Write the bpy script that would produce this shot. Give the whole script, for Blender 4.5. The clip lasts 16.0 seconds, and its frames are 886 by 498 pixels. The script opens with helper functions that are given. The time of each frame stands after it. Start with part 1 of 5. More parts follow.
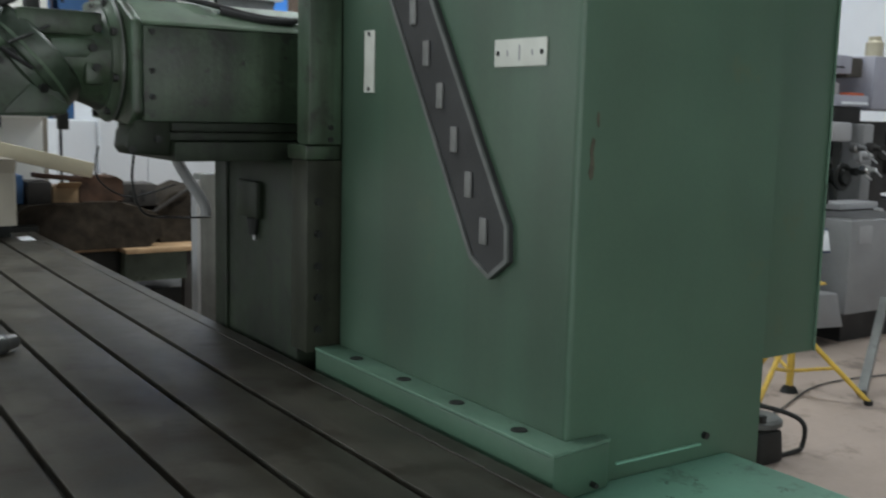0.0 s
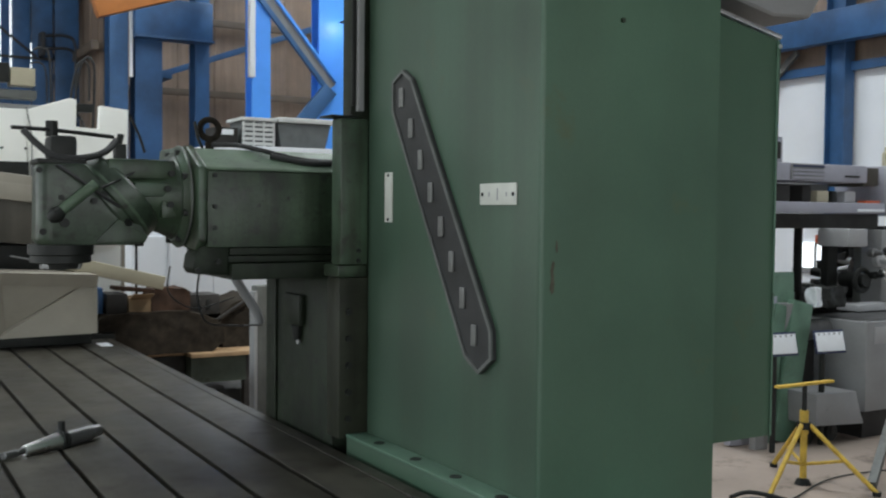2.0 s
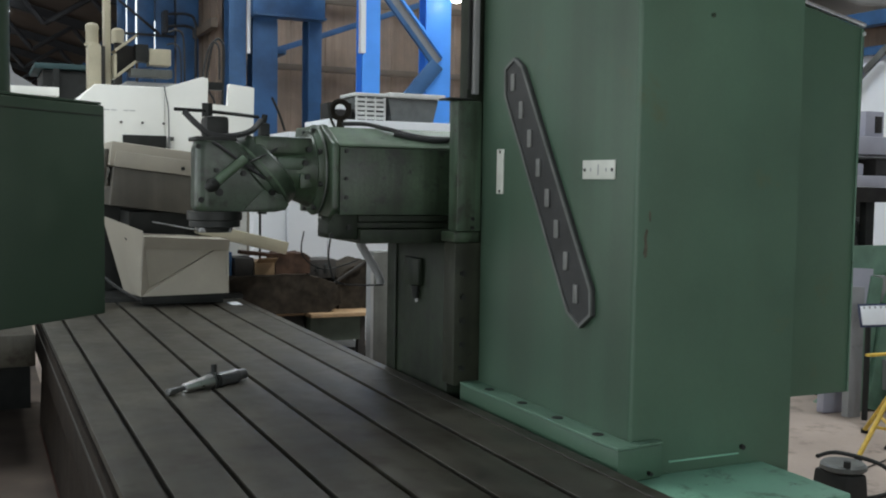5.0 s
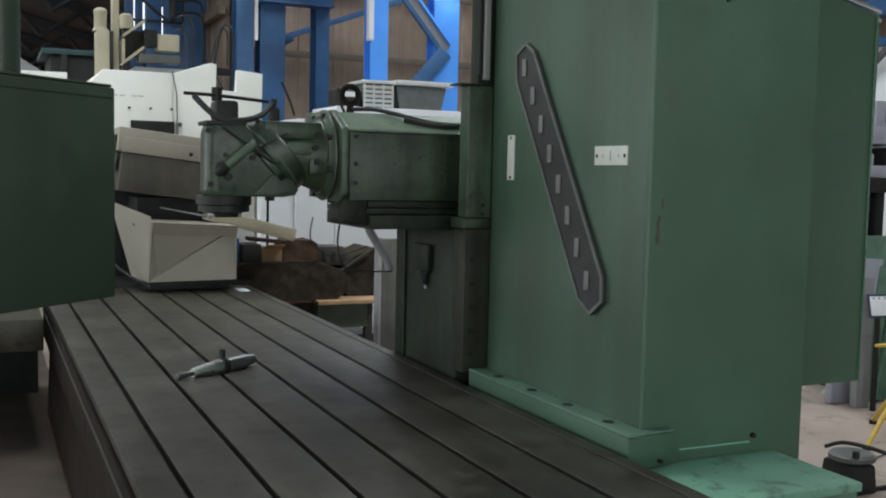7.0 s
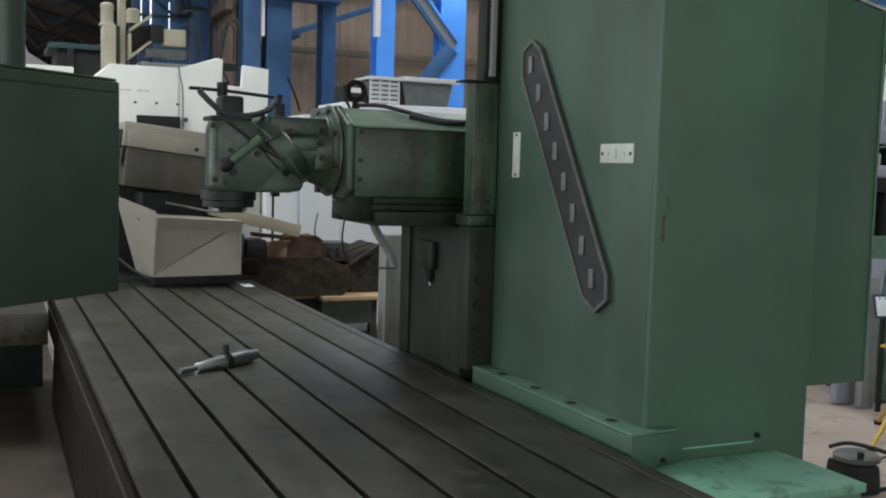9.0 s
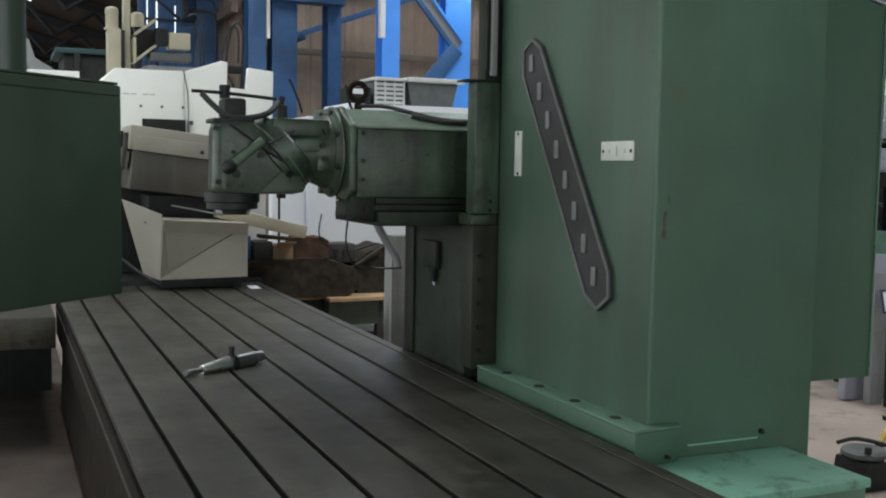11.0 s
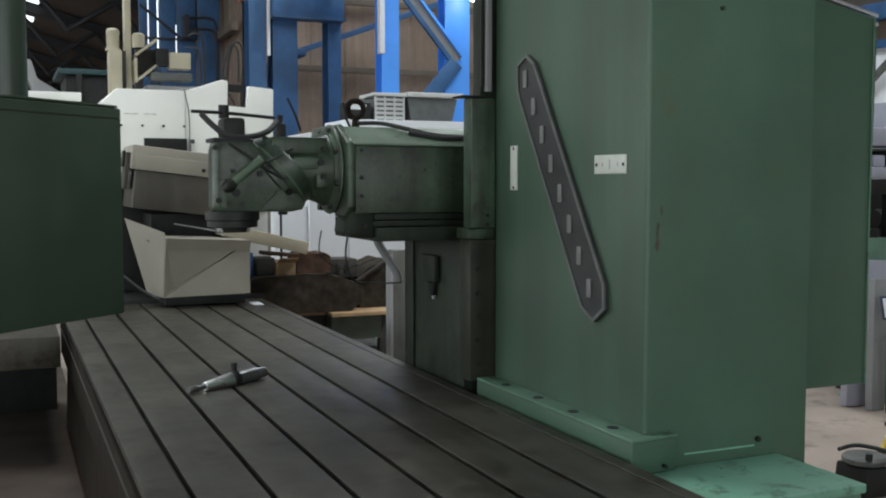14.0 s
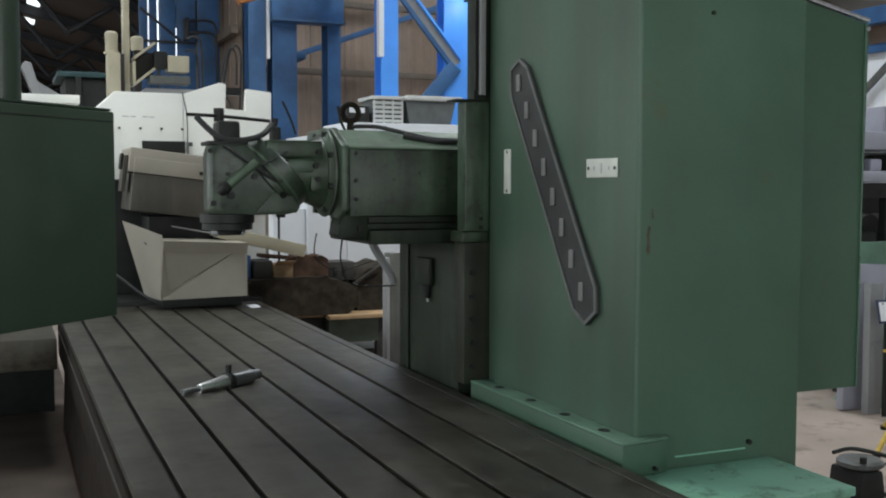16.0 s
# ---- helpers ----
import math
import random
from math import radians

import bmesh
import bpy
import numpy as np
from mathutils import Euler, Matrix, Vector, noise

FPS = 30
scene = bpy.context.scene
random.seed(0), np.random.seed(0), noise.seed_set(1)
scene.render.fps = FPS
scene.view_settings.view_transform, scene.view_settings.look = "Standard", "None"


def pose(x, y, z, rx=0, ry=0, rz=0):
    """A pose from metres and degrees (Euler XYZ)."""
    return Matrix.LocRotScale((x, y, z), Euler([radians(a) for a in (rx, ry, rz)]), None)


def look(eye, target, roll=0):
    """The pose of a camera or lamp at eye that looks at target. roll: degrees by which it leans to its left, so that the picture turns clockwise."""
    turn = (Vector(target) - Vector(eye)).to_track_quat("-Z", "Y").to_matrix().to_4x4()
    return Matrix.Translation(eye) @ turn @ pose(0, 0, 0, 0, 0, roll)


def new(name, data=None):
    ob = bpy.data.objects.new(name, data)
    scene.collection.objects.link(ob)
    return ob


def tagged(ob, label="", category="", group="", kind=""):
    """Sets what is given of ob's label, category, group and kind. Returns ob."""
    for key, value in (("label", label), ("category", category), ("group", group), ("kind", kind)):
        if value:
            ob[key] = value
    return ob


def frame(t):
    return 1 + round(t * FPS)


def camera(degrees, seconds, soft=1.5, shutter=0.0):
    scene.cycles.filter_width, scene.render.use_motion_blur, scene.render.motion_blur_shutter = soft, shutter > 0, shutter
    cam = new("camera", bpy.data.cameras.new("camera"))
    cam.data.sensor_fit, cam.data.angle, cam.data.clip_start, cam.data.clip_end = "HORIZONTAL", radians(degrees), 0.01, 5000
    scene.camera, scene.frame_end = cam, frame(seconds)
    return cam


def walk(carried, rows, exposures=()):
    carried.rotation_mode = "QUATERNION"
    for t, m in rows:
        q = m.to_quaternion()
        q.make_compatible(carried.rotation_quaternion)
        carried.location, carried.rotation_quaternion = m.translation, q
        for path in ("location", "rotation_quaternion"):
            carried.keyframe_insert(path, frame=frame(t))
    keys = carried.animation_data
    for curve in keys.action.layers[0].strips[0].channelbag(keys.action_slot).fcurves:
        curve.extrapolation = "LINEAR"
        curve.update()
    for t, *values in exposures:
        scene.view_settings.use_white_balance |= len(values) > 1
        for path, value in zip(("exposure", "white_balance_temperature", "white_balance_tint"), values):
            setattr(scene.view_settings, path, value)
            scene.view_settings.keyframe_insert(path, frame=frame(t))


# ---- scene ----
cam = camera(47.2, 16.0, 2.0, 0.5)
PATH = [
    (0, (-0.061, -1.552, 1.51), (1.049, 0.089, 1.238), 1.4),
    (0.5, (-0.096, -1.701, 1.534), (0.934, 0.001, 1.327), 1.4),
    (1, (-0.185, -1.865, 1.54), (0.886, -0.182, 1.402), -0.8),
    (1.5, (-0.24, -1.989, 1.582), (0.831, -0.302, 1.514), -0.0),
    (2, (-0.228, -2.136, 1.585), (0.784, -0.412, 1.514), 0.5),
    (2.5, (-0.212, -2.313, 1.565), (0.714, -0.544, 1.447), -0.2),
    (3, (-0.314, -2.417, 1.584), (0.599, -0.639, 1.509), -0.8),
    (3.5, (-0.429, -2.469, 1.583), (0.509, -0.707, 1.475), -0.1),
    (4, (-0.452, -2.492, 1.592), (0.412, -0.691, 1.48), 0.9),
    (6.5, (-0.47, -2.48, 1.58), (0.359, -0.666, 1.433), 1.0),
    (7, (-0.468, -2.471, 1.576), (0.359, -0.656, 1.425), 1.2),
    (7.5, (-0.471, -2.462, 1.573), (0.356, -0.647, 1.423), 1.3),
    (8, (-0.467, -2.455, 1.571), (0.36, -0.641, 1.411), 1.5),
    (8.5, (-0.462, -2.456, 1.571), (0.369, -0.644, 1.414), 1.5),
    (9, (-0.462, -2.465, 1.575), (0.355, -0.647, 1.418), 1.6),
    (11.5, (-0.44, -2.486, 1.573), (0.358, -0.659, 1.419), 0.7),
    (12, (-0.438, -2.494, 1.575), (0.361, -0.666, 1.428), 0.4),
    (12.5, (-0.436, -2.502, 1.577), (0.366, -0.675, 1.432), 0.6),
    (13, (-0.441, -2.515, 1.582), (0.365, -0.689, 1.443), 0.6),
    (13.5, (-0.442, -2.523, 1.581), (0.357, -0.695, 1.441), 0.5),
    (14, (-0.44, -2.532, 1.583), (0.354, -0.7, 1.451), -0.0),
    (14.5, (-0.432, -2.542, 1.585), (0.358, -0.709, 1.454), 0.1),
    (15, (-0.433, -2.549, 1.587), (0.356, -0.716, 1.466), 0.2),
    (15.5, (-0.424, -2.553, 1.587), (0.364, -0.719, 1.462), -0.0),
    (16, (-0.42, -2.556, 1.584), (0.372, -0.724, 1.458), 0.1),
]
walk(cam, [(t, look(eye, target, roll)) for t, eye, target, roll in PATH], [(0, 0.0, 6500, 5), (16, 0.0, 6500, 5)])

# ---- world and light ----
world = bpy.data.worlds.new("sky")
scene.world = world
world.use_nodes = True
wn = world.node_tree
sky = wn.nodes.new("ShaderNodeTexSky")
sky.sky_type = "NISHITA"
sky.sun_disc = False
sky.sun_elevation, sky.sun_rotation = radians(48), radians(120)
wn.links.new(sky.outputs[0], wn.nodes["Background"].inputs[0])
wn.nodes["Background"].inputs[1].default_value = 0.12
sun = new("sun", bpy.data.lights.new("sun", "SUN"))
sun.data.energy, sun.data.angle, sun.data.color = 2.5, radians(2), (1, 0.95, 0.88)
sun.matrix_world = look((6, -4, 9), (0, 0, 0))


def rooflight(x, y, z, sx, sy, watts, tint=(0.93, 0.97, 1.0)):
    """Area lamp added for the daylight of one roof opening."""
    lamp = new("added_roof_lamp", bpy.data.lights.new("added_roof_lamp", "AREA"))
    lamp.data.shape, lamp.data.size, lamp.data.size_y = "RECTANGLE", sx, sy
    lamp.data.energy, lamp.data.color = watts, tint
    lamp.matrix_world = look((x, y, z), (x, y, 0))


# added roof openings, out of view: x, y, size x, size y, watts
ROOF_Z = 7.6
OPENINGS = [(-0.3, 3.6, 1.4, 2.6, 190), (-2.2, -2.4, 1.6, 6.0, 30), (3.6, -1.5, 1.4, 6.0, 50), (-2.2, 8.0, 1.6, 7.0, 300), (5.6, 8.6, 1.6, 6.0, 420),
            (6.6, 2.0, 1.2, 3.4, 270)]
for ox, oy, sx, sy, w in OPENINGS:
    rooflight(ox, oy, ROOF_Z - 0.03, sx, sy, w)
rooflight(-3.6, 25.0, 6.1, 2.0, 12.0, 420)  # lamp added out of view to brighten the far bay

# lamps in window bands added to the unseen left and back walls
for at, aim, sx, sy, w in (((-6.9, 1.5, 2.2), (0, 1.5, 2.0), 18.0, 2.2, 340), ((-1.0, -8.9, 2.2), (-1.0, 0, 2.0), 11.0, 2.2, 270)):
    lamp = new("added_window_light", bpy.data.lights.new("added_window_light", "AREA"))
    lamp.data.shape, lamp.data.size, lamp.data.size_y, lamp.data.energy, lamp.data.color = "RECTANGLE", sx, sy, w, (0.95, 0.98, 1.0)
    lamp.matrix_world = look(at, aim)


# ---- materials ----
def mat(name, base, rough=0.5, metal=0.0, vary=0.25, grain=60.0, blotch=3.0, bump=0.1, dirt=None, dirt_at=0.62, streak=0.0, emit=0.0, along=(14, 14, 0.7), streak_tint=(0.45, 0.42, 0.38), flecks=None, flecks_at=0.7, spec=0.5):
    """A worn surface: fine grain, large blotches, dirt patches, streaks and relief."""
    m = bpy.data.materials.new(name)
    m.use_nodes = True
    nt, b = m.node_tree, m.node_tree.nodes["Principled BSDF"]
    co = nt.nodes.new("ShaderNodeTexCoord")
    geo = nt.nodes.new("ShaderNodeNewGeometry")

    def tex(scale, detail, rough_=0.6, stretch=None):
        n = nt.nodes.new("ShaderNodeTexNoise")
        n.inputs["Scale"].default_value, n.inputs["Detail"].default_value, n.inputs["Roughness"].default_value = scale, detail, rough_
        if stretch:
            mp = nt.nodes.new("ShaderNodeMapping")
            mp.inputs["Scale"].default_value = stretch
            nt.links.new(geo.outputs["Position"], mp.inputs[0])
            nt.links.new(mp.outputs[0], n.inputs["Vector"])
        else:
            nt.links.new(geo.outputs["Position"], n.inputs["Vector"])
        return n.outputs[0]

    def mix(kind, fac, a, c):
        n = nt.nodes.new("ShaderNodeMix")
        n.data_type, n.blend_type = "RGBA", kind
        for sock, v in ((n.inputs["Factor"], fac), (n.inputs[6], a), (n.inputs[7], c)):
            if hasattr(v, "default_value"):
                nt.links.new(v, sock)
            else:
                sock.default_value = v
        return n.outputs[2]

    def ramp(v, lo, hi):
        n = nt.nodes.new("ShaderNodeMapRange")
        nt.links.new(v, n.inputs[0])
        n.inputs[1].default_value, n.inputs[2].default_value = lo, hi
        return n.outputs[0]

    dark = tuple(c * (1 - vary) for c in base) + (1,)
    light = tuple(min(1, c * (1 + vary)) for c in base) + (1,)
    col = mix("MIX", ramp(tex(blotch, 5), 0.3, 0.7), dark, light)
    fine = mix("MIX", ramp(tex(grain, 6, 0.7), 0.25, 0.75), (1 - 0.5 * vary,) * 3 + (1,), (1.0, 1.0, 1.0, 1))
    col = mix("MULTIPLY", 1.0, col, fine)
    if streak:
        col = mix("MULTIPLY", streak, col, mix("MIX", ramp(tex(1.0, 4, 0.6, along), 0.38, 0.62), tuple(streak_tint) + (1,), (1, 1, 1, 1)))
    if dirt:
        col = mix("MIX", ramp(tex(blotch * 2.3, 8, 0.7), dirt_at, dirt_at + 0.12), col, tuple(dirt) + (1,))
    if flecks:
        col = mix("MIX", ramp(tex(22.0, 9, 0.75), flecks_at, flecks_at + 0.02), col, tuple(flecks) + (1,))
    nt.links.new(col, b.inputs["Base Color"])
    b.inputs["Metallic"].default_value = metal
    b.inputs["Specular IOR Level"].default_value = spec
    r = nt.nodes.new("ShaderNodeMapRange")
    nt.links.new(tex(blotch * 4, 6), r.inputs[0])
    r.inputs[3].default_value, r.inputs[4].default_value = max(0.02, rough - 0.13), min(1, rough + 0.13)
    nt.links.new(r.outputs[0], b.inputs["Roughness"])
    if bump:
        bp = nt.nodes.new("ShaderNodeBump")
        bp.inputs["Strength"].default_value, bp.inputs["Distance"].default_value = bump, 0.004
        nt.links.new(tex(grain * 0.6, 8, 0.65), bp.inputs["Height"])
        nt.links.new(bp.outputs[0], b.inputs["Normal"])
    if emit:
        b.inputs["Emission Color"].default_value = tuple(base) + (1,)
        b.inputs["Emission Strength"].default_value = emit
    return m


GREEN = mat("green_enamel", (0.064, 0.126, 0.082), 0.42, vary=0.2, blotch=1.3, grain=90, bump=0.06, streak=0.22, along=(2.6, 2.6, 0.25), streak_tint=(0.85, 0.62, 0.58), dirt=(0.075, 0.1, 0.05), dirt_at=0.62, flecks=(0.02, 0.03, 0.02), flecks_at=0.74)
GREEN_FRONT = mat("brown_streaked_green_enamel", (0.066, 0.121, 0.081), 0.42, vary=0.22, blotch=1.6, grain=90, bump=0.06, streak=0.6, along=(3.2, 3.2, 0.1), streak_tint=(0.74, 0.64, 0.64), dirt=(0.07, 0.098, 0.06), dirt_at=0.6, flecks=(0.02, 0.03, 0.02), flecks_at=0.74)
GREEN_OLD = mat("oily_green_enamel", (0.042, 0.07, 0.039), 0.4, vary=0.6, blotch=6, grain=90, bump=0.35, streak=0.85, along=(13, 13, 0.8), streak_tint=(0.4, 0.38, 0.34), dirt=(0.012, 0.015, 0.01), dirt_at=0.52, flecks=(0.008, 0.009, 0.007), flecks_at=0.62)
GREEN_TOP = mat("lightened_green_enamel", (0.1, 0.15, 0.1), 0.5, vary=0.3, blotch=7, grain=90, bump=0.15, streak=0.4, along=(10, 10, 1), streak_tint=(0.6, 0.58, 0.5), dirt=(0.045, 0.058, 0.04), dirt_at=0.58, flecks=(0.02, 0.025, 0.02), flecks_at=0.66)
GREEN_HEAD = mat("greasy_green_enamel", (0.052, 0.077, 0.053), 0.36, vary=0.5, blotch=7, grain=80, bump=0.3, streak=0.55, along=(9, 9, 1.2), streak_tint=(0.5, 0.46, 0.4), dirt=(0.018, 0.021, 0.015), dirt_at=0.53, flecks=(0.01, 0.012, 0.009), flecks_at=0.64)
GREEN_STAIN = mat("oil_streaked_green_enamel", (0.064, 0.105, 0.067), 0.42, vary=0.35, blotch=5, grain=90, bump=0.2, streak=0.85, along=(16, 16, 0.9), streak_tint=(0.42, 0.36, 0.3), dirt=(0.025, 0.028, 0.02), dirt_at=0.54, flecks=(0.01, 0.01, 0.008), flecks_at=0.64)
GREEN_PALE = mat("brightened_green_enamel", (0.21, 0.43, 0.31), 0.45, vary=0.18, blotch=4, grain=80, bump=0.12, dirt=(0.1, 0.19, 0.135), dirt_at=0.54, flecks=(0.04, 0.06, 0.045), flecks_at=0.63)
GREEN_LEDGE = mat("light_green_enamel", (0.115, 0.205, 0.145), 0.45, vary=0.25, blotch=5, grain=80, bump=0.15, dirt=(0.055, 0.09, 0.06), dirt_at=0.6, flecks=(0.03, 0.045, 0.032), flecks_at=0.68)
GREEN_BOX = mat("dark_green_enamel", (0.0145, 0.026, 0.018), 0.4, vary=0.18, blotch=2, bump=0.05)
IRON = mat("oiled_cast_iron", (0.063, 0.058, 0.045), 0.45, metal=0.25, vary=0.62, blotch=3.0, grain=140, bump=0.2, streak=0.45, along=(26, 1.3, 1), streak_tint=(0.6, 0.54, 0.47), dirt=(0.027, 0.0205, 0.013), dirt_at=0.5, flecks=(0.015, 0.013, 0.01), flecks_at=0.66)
IRON_SIDE = mat("dark_brown_cast_iron", (0.026, 0.019, 0.014), 0.8, spec=0.12, vary=0.4, blotch=5, grain=60, bump=0.4, streak=0.4)
# iron for slots and grooves, their shade put into the darker colour
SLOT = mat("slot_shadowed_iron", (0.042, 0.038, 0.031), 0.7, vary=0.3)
GUIDE = mat("oil_stained_guideway", (0.022, 0.031, 0.019), 0.5, metal=0.0, spec=0.22, vary=0.45, blotch=6, grain=90, bump=0.2, streak=0.7, dirt=(0.012, 0.012, 0.01), dirt_at=0.52)
RAIL = mat("oily_brown_rail", (0.036, 0.04, 0.027), 0.5, metal=0.0, spec=0.25, vary=0.4, blotch=6, grain=90, bump=0.2, streak=0.7, dirt=(0.02, 0.02, 0.015), dirt_at=0.56)
BLACK = mat("black_steel_and_voids", (0.016, 0.017, 0.016), 0.5, metal=0.0, spec=0.3, vary=0.3, blotch=12)
RUBBER = mat("black_rubber", (0.02, 0.02, 0.021), 0.6, vary=0.2, blotch=14)
STEEL = mat("bright_steel", (0.9, 0.9, 0.9), 0.3, metal=1.0, vary=0.12, blotch=25, grain=300, bump=0.03)
STEEL_GROUND = mat("ground_steel", (0.95, 0.95, 0.96), 0.28, metal=1.0, vary=0.04, blotch=1, grain=200, bump=0.0)
STEEL_DULL = mat("dull_steel", (0.22, 0.22, 0.222), 0.4, metal=0.8, vary=0.25, blotch=10)
TAG = mat("white_plastic_tag", (0.62, 0.63, 0.58), 0.4, vary=0.06, blotch=20, bump=0.0)
PLATE = mat("dark_cast_nameplate", (0.045, 0.045, 0.046), 0.55, metal=0.3, vary=0.25, blotch=8, grain=200, bump=0.3)
PLATE_RIM = mat("worn_aluminium", (0.15, 0.155, 0.15), 0.5, metal=0.4, vary=0.25, blotch=14, bump=0.15)
BAR = mat("worn_grey_relief", (0.2, 0.2, 0.195), 0.5, metal=0.3, vary=0.2, blotch=20, bump=0.1)
WHITE = mat("white_machine_paint", (0.92, 0.92, 0.88), 0.45, vary=0.05, blotch=2, bump=0.04, dirt=(0.6, 0.58, 0.5), dirt_at=0.68)
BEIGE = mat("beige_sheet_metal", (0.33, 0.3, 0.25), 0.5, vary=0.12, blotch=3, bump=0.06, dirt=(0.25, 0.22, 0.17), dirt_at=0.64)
BEIGE_DK = mat("dark_beige_sheet", (0.08, 0.072, 0.058), 0.55, vary=0.25, blotch=4, bump=0.1, streak=0.3)
CREAM = mat("cream_enamel", (0.42, 0.38, 0.28), 0.45, vary=0.12, blotch=5, bump=0.06, dirt=(0.3, 0.25, 0.17), dirt_at=0.63)
CAST = mat("rusty_dark_casting", (0.026, 0.021, 0.016), 0.85, spec=0.15, vary=0.55, blotch=14, grain=70, bump=0.6)
RED_CAST = mat("red_brown_rust", (0.05, 0.028, 0.019), 0.8, spec=0.2, vary=0.5, blotch=12, grain=70, bump=0.4)
BENCH_GREEN = mat("dull_green_bench_paint", (0.06, 0.078, 0.062), 0.6, spec=0.3, vary=0.3, blotch=6, bump=0.1, dirt=(0.03, 0.035, 0.028), dirt_at=0.58)
WOOD = mat("pale_timber", (0.27, 0.18, 0.1), 0.65, vary=0.25, blotch=6, grain=120, bump=0.2)
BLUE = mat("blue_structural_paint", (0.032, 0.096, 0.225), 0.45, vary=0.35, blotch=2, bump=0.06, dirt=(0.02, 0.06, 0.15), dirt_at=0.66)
# the blue paint again, with daylight on the posts put into its colour
BLUE_DAYLIT = mat("daylit_blue_paint", (0.085, 0.32, 0.92), 0.4, vary=0.1, blotch=2, bump=0.05)
ORANGE = mat("orange_crane_paint", (0.42, 0.15, 0.035), 0.5, vary=0.2, blotch=3)
TAN = mat("tan_corrugated_cladding", (0.27, 0.2, 0.155), 0.6, vary=0.3, blotch=1.2, bump=0.1, streak=0.35, dirt=(0.12, 0.085, 0.06), dirt_at=0.62)
TAN_DK = mat("tan_cladding_rail", (0.11, 0.085, 0.065), 0.6, vary=0.2)
PANEL = mat("white_wall_panel", (0.74, 0.76, 0.8), 0.6, vary=0.05, blotch=1.0, bump=0.04)
ROOF = mat("brown_roof_sheet", (0.06, 0.046, 0.036), 0.7, vary=0.25, blotch=1)
TRUSS = mat("dark_roof_steel", (0.022, 0.024, 0.03), 0.6, vary=0.2)
CONC = mat("dusty_concrete_floor", (0.33, 0.265, 0.225), 0.75, vary=0.2, blotch=1.3, grain=35, bump=0.25, dirt=(0.17, 0.135, 0.115), dirt_at=0.54)
LILAC = mat("lilac_grey_enamel", (0.34, 0.34, 0.40), 0.45, vary=0.12, blotch=3, bump=0.05, dirt=(0.2, 0.2, 0.22), dirt_at=0.65)
GREY = mat("grey_machine_paint", (0.25, 0.25, 0.255), 0.5, vary=0.15, blotch=3, bump=0.06, dirt=(0.12, 0.12, 0.12), dirt_at=0.63)
GREY_LT = mat("pale_grey_sheet", (0.36, 0.36, 0.37), 0.5, vary=0.12, blotch=4, bump=0.05)
GREY_DK = mat("dull_grey_paint", (0.11, 0.115, 0.11), 0.5, vary=0.3, blotch=5, bump=0.1, streak=0.4, dirt=(0.05, 0.05, 0.045), dirt_at=0.58)
DARK = mat("dark_grey_machinery", (0.034, 0.032, 0.031), 0.6, spec=0.25, vary=0.4, blotch=6, bump=0.2)
YELLOW = mat("yellow_stand_paint", (0.6, 0.4, 0.06), 0.45, vary=0.2, blotch=14, dirt=(0.3, 0.2, 0.06), dirt_at=0.64)
PAPER = mat("white_paper", (0.8, 0.82, 0.86), 0.7, vary=0.04, blotch=10, bump=0.0)
NAVY = mat("navy_plastic", (0.03, 0.04, 0.09), 0.5, vary=0.2)
CRATE = mat("pale_plastic_crate", (0.62, 0.63, 0.62), 0.5, vary=0.1, blotch=8)
CRATE_DK = mat("grey_plastic_crate", (0.13, 0.14, 0.14), 0.5, vary=0.2, blotch=8)
BROWN_FLOOR = mat("dim_brown_floor", (0.09, 0.066, 0.052), 0.8, vary=0.4, blotch=3, bump=0.25)
RUST_RED = mat("red_rust", (0.045, 0.02, 0.015), 0.85, vary=0.5, blotch=9, bump=0.3, spec=0.15)
RUST_CHIP = mat("rusty_primer", (0.085, 0.078, 0.058), 0.75, vary=0.4, blotch=30, bump=0.2, spec=0.2)
# panes that emit in place of the daylight behind them
SKYPANE = mat("glowing_daylight_pane", (0.9, 0.95, 1.0), 0.5, vary=0.0, bump=0.0, emit=1.6)
GLOW = mat("lamp_glass", (1.0, 0.97, 0.9), 0.4, vary=0.0, bump=0.0, emit=30.0)
RED = mat("red_orange_plastic", (0.5, 0.1, 0.04), 0.5, vary=0.1)
TEAL = mat("teal_plastic", (0.018, 0.05, 0.055), 0.5, vary=0.15)


# ---- mesh helpers ----
def box(bm, x0, y0, z0, x1, y1, z1, bevel=0.0, m=None):
    vs = bmesh.ops.create_cube(bm, size=1.0)["verts"]
    t = Matrix.Translation(((x0 + x1) / 2, (y0 + y1) / 2, (z0 + z1) / 2)) @ Matrix.Diagonal((abs(x1 - x0), abs(y1 - y0), abs(z1 - z0), 1))
    bmesh.ops.transform(bm, matrix=(m @ t) if m else t, verts=vs)
    if bevel:
        es = list({e for v in vs for e in v.link_edges})
        bmesh.ops.bevel(bm, geom=es, offset=bevel, segments=2, affect="EDGES", profile=0.6)
    return bm


def cyl(bm, p, q, r0, r1=None, seg=20, cap=True):
    p, q = Vector(p), Vector(q)
    d = q - p
    vs = bmesh.ops.create_cone(bm, cap_ends=cap, segments=seg, radius1=r0, radius2=r0 if r1 is None else r1, depth=d.length)["verts"]
    m = Matrix.Translation((p + q) / 2) @ d.to_track_quat("Z", "Y").to_matrix().to_4x4()
    bmesh.ops.transform(bm, matrix=m, verts=vs)
    return bm


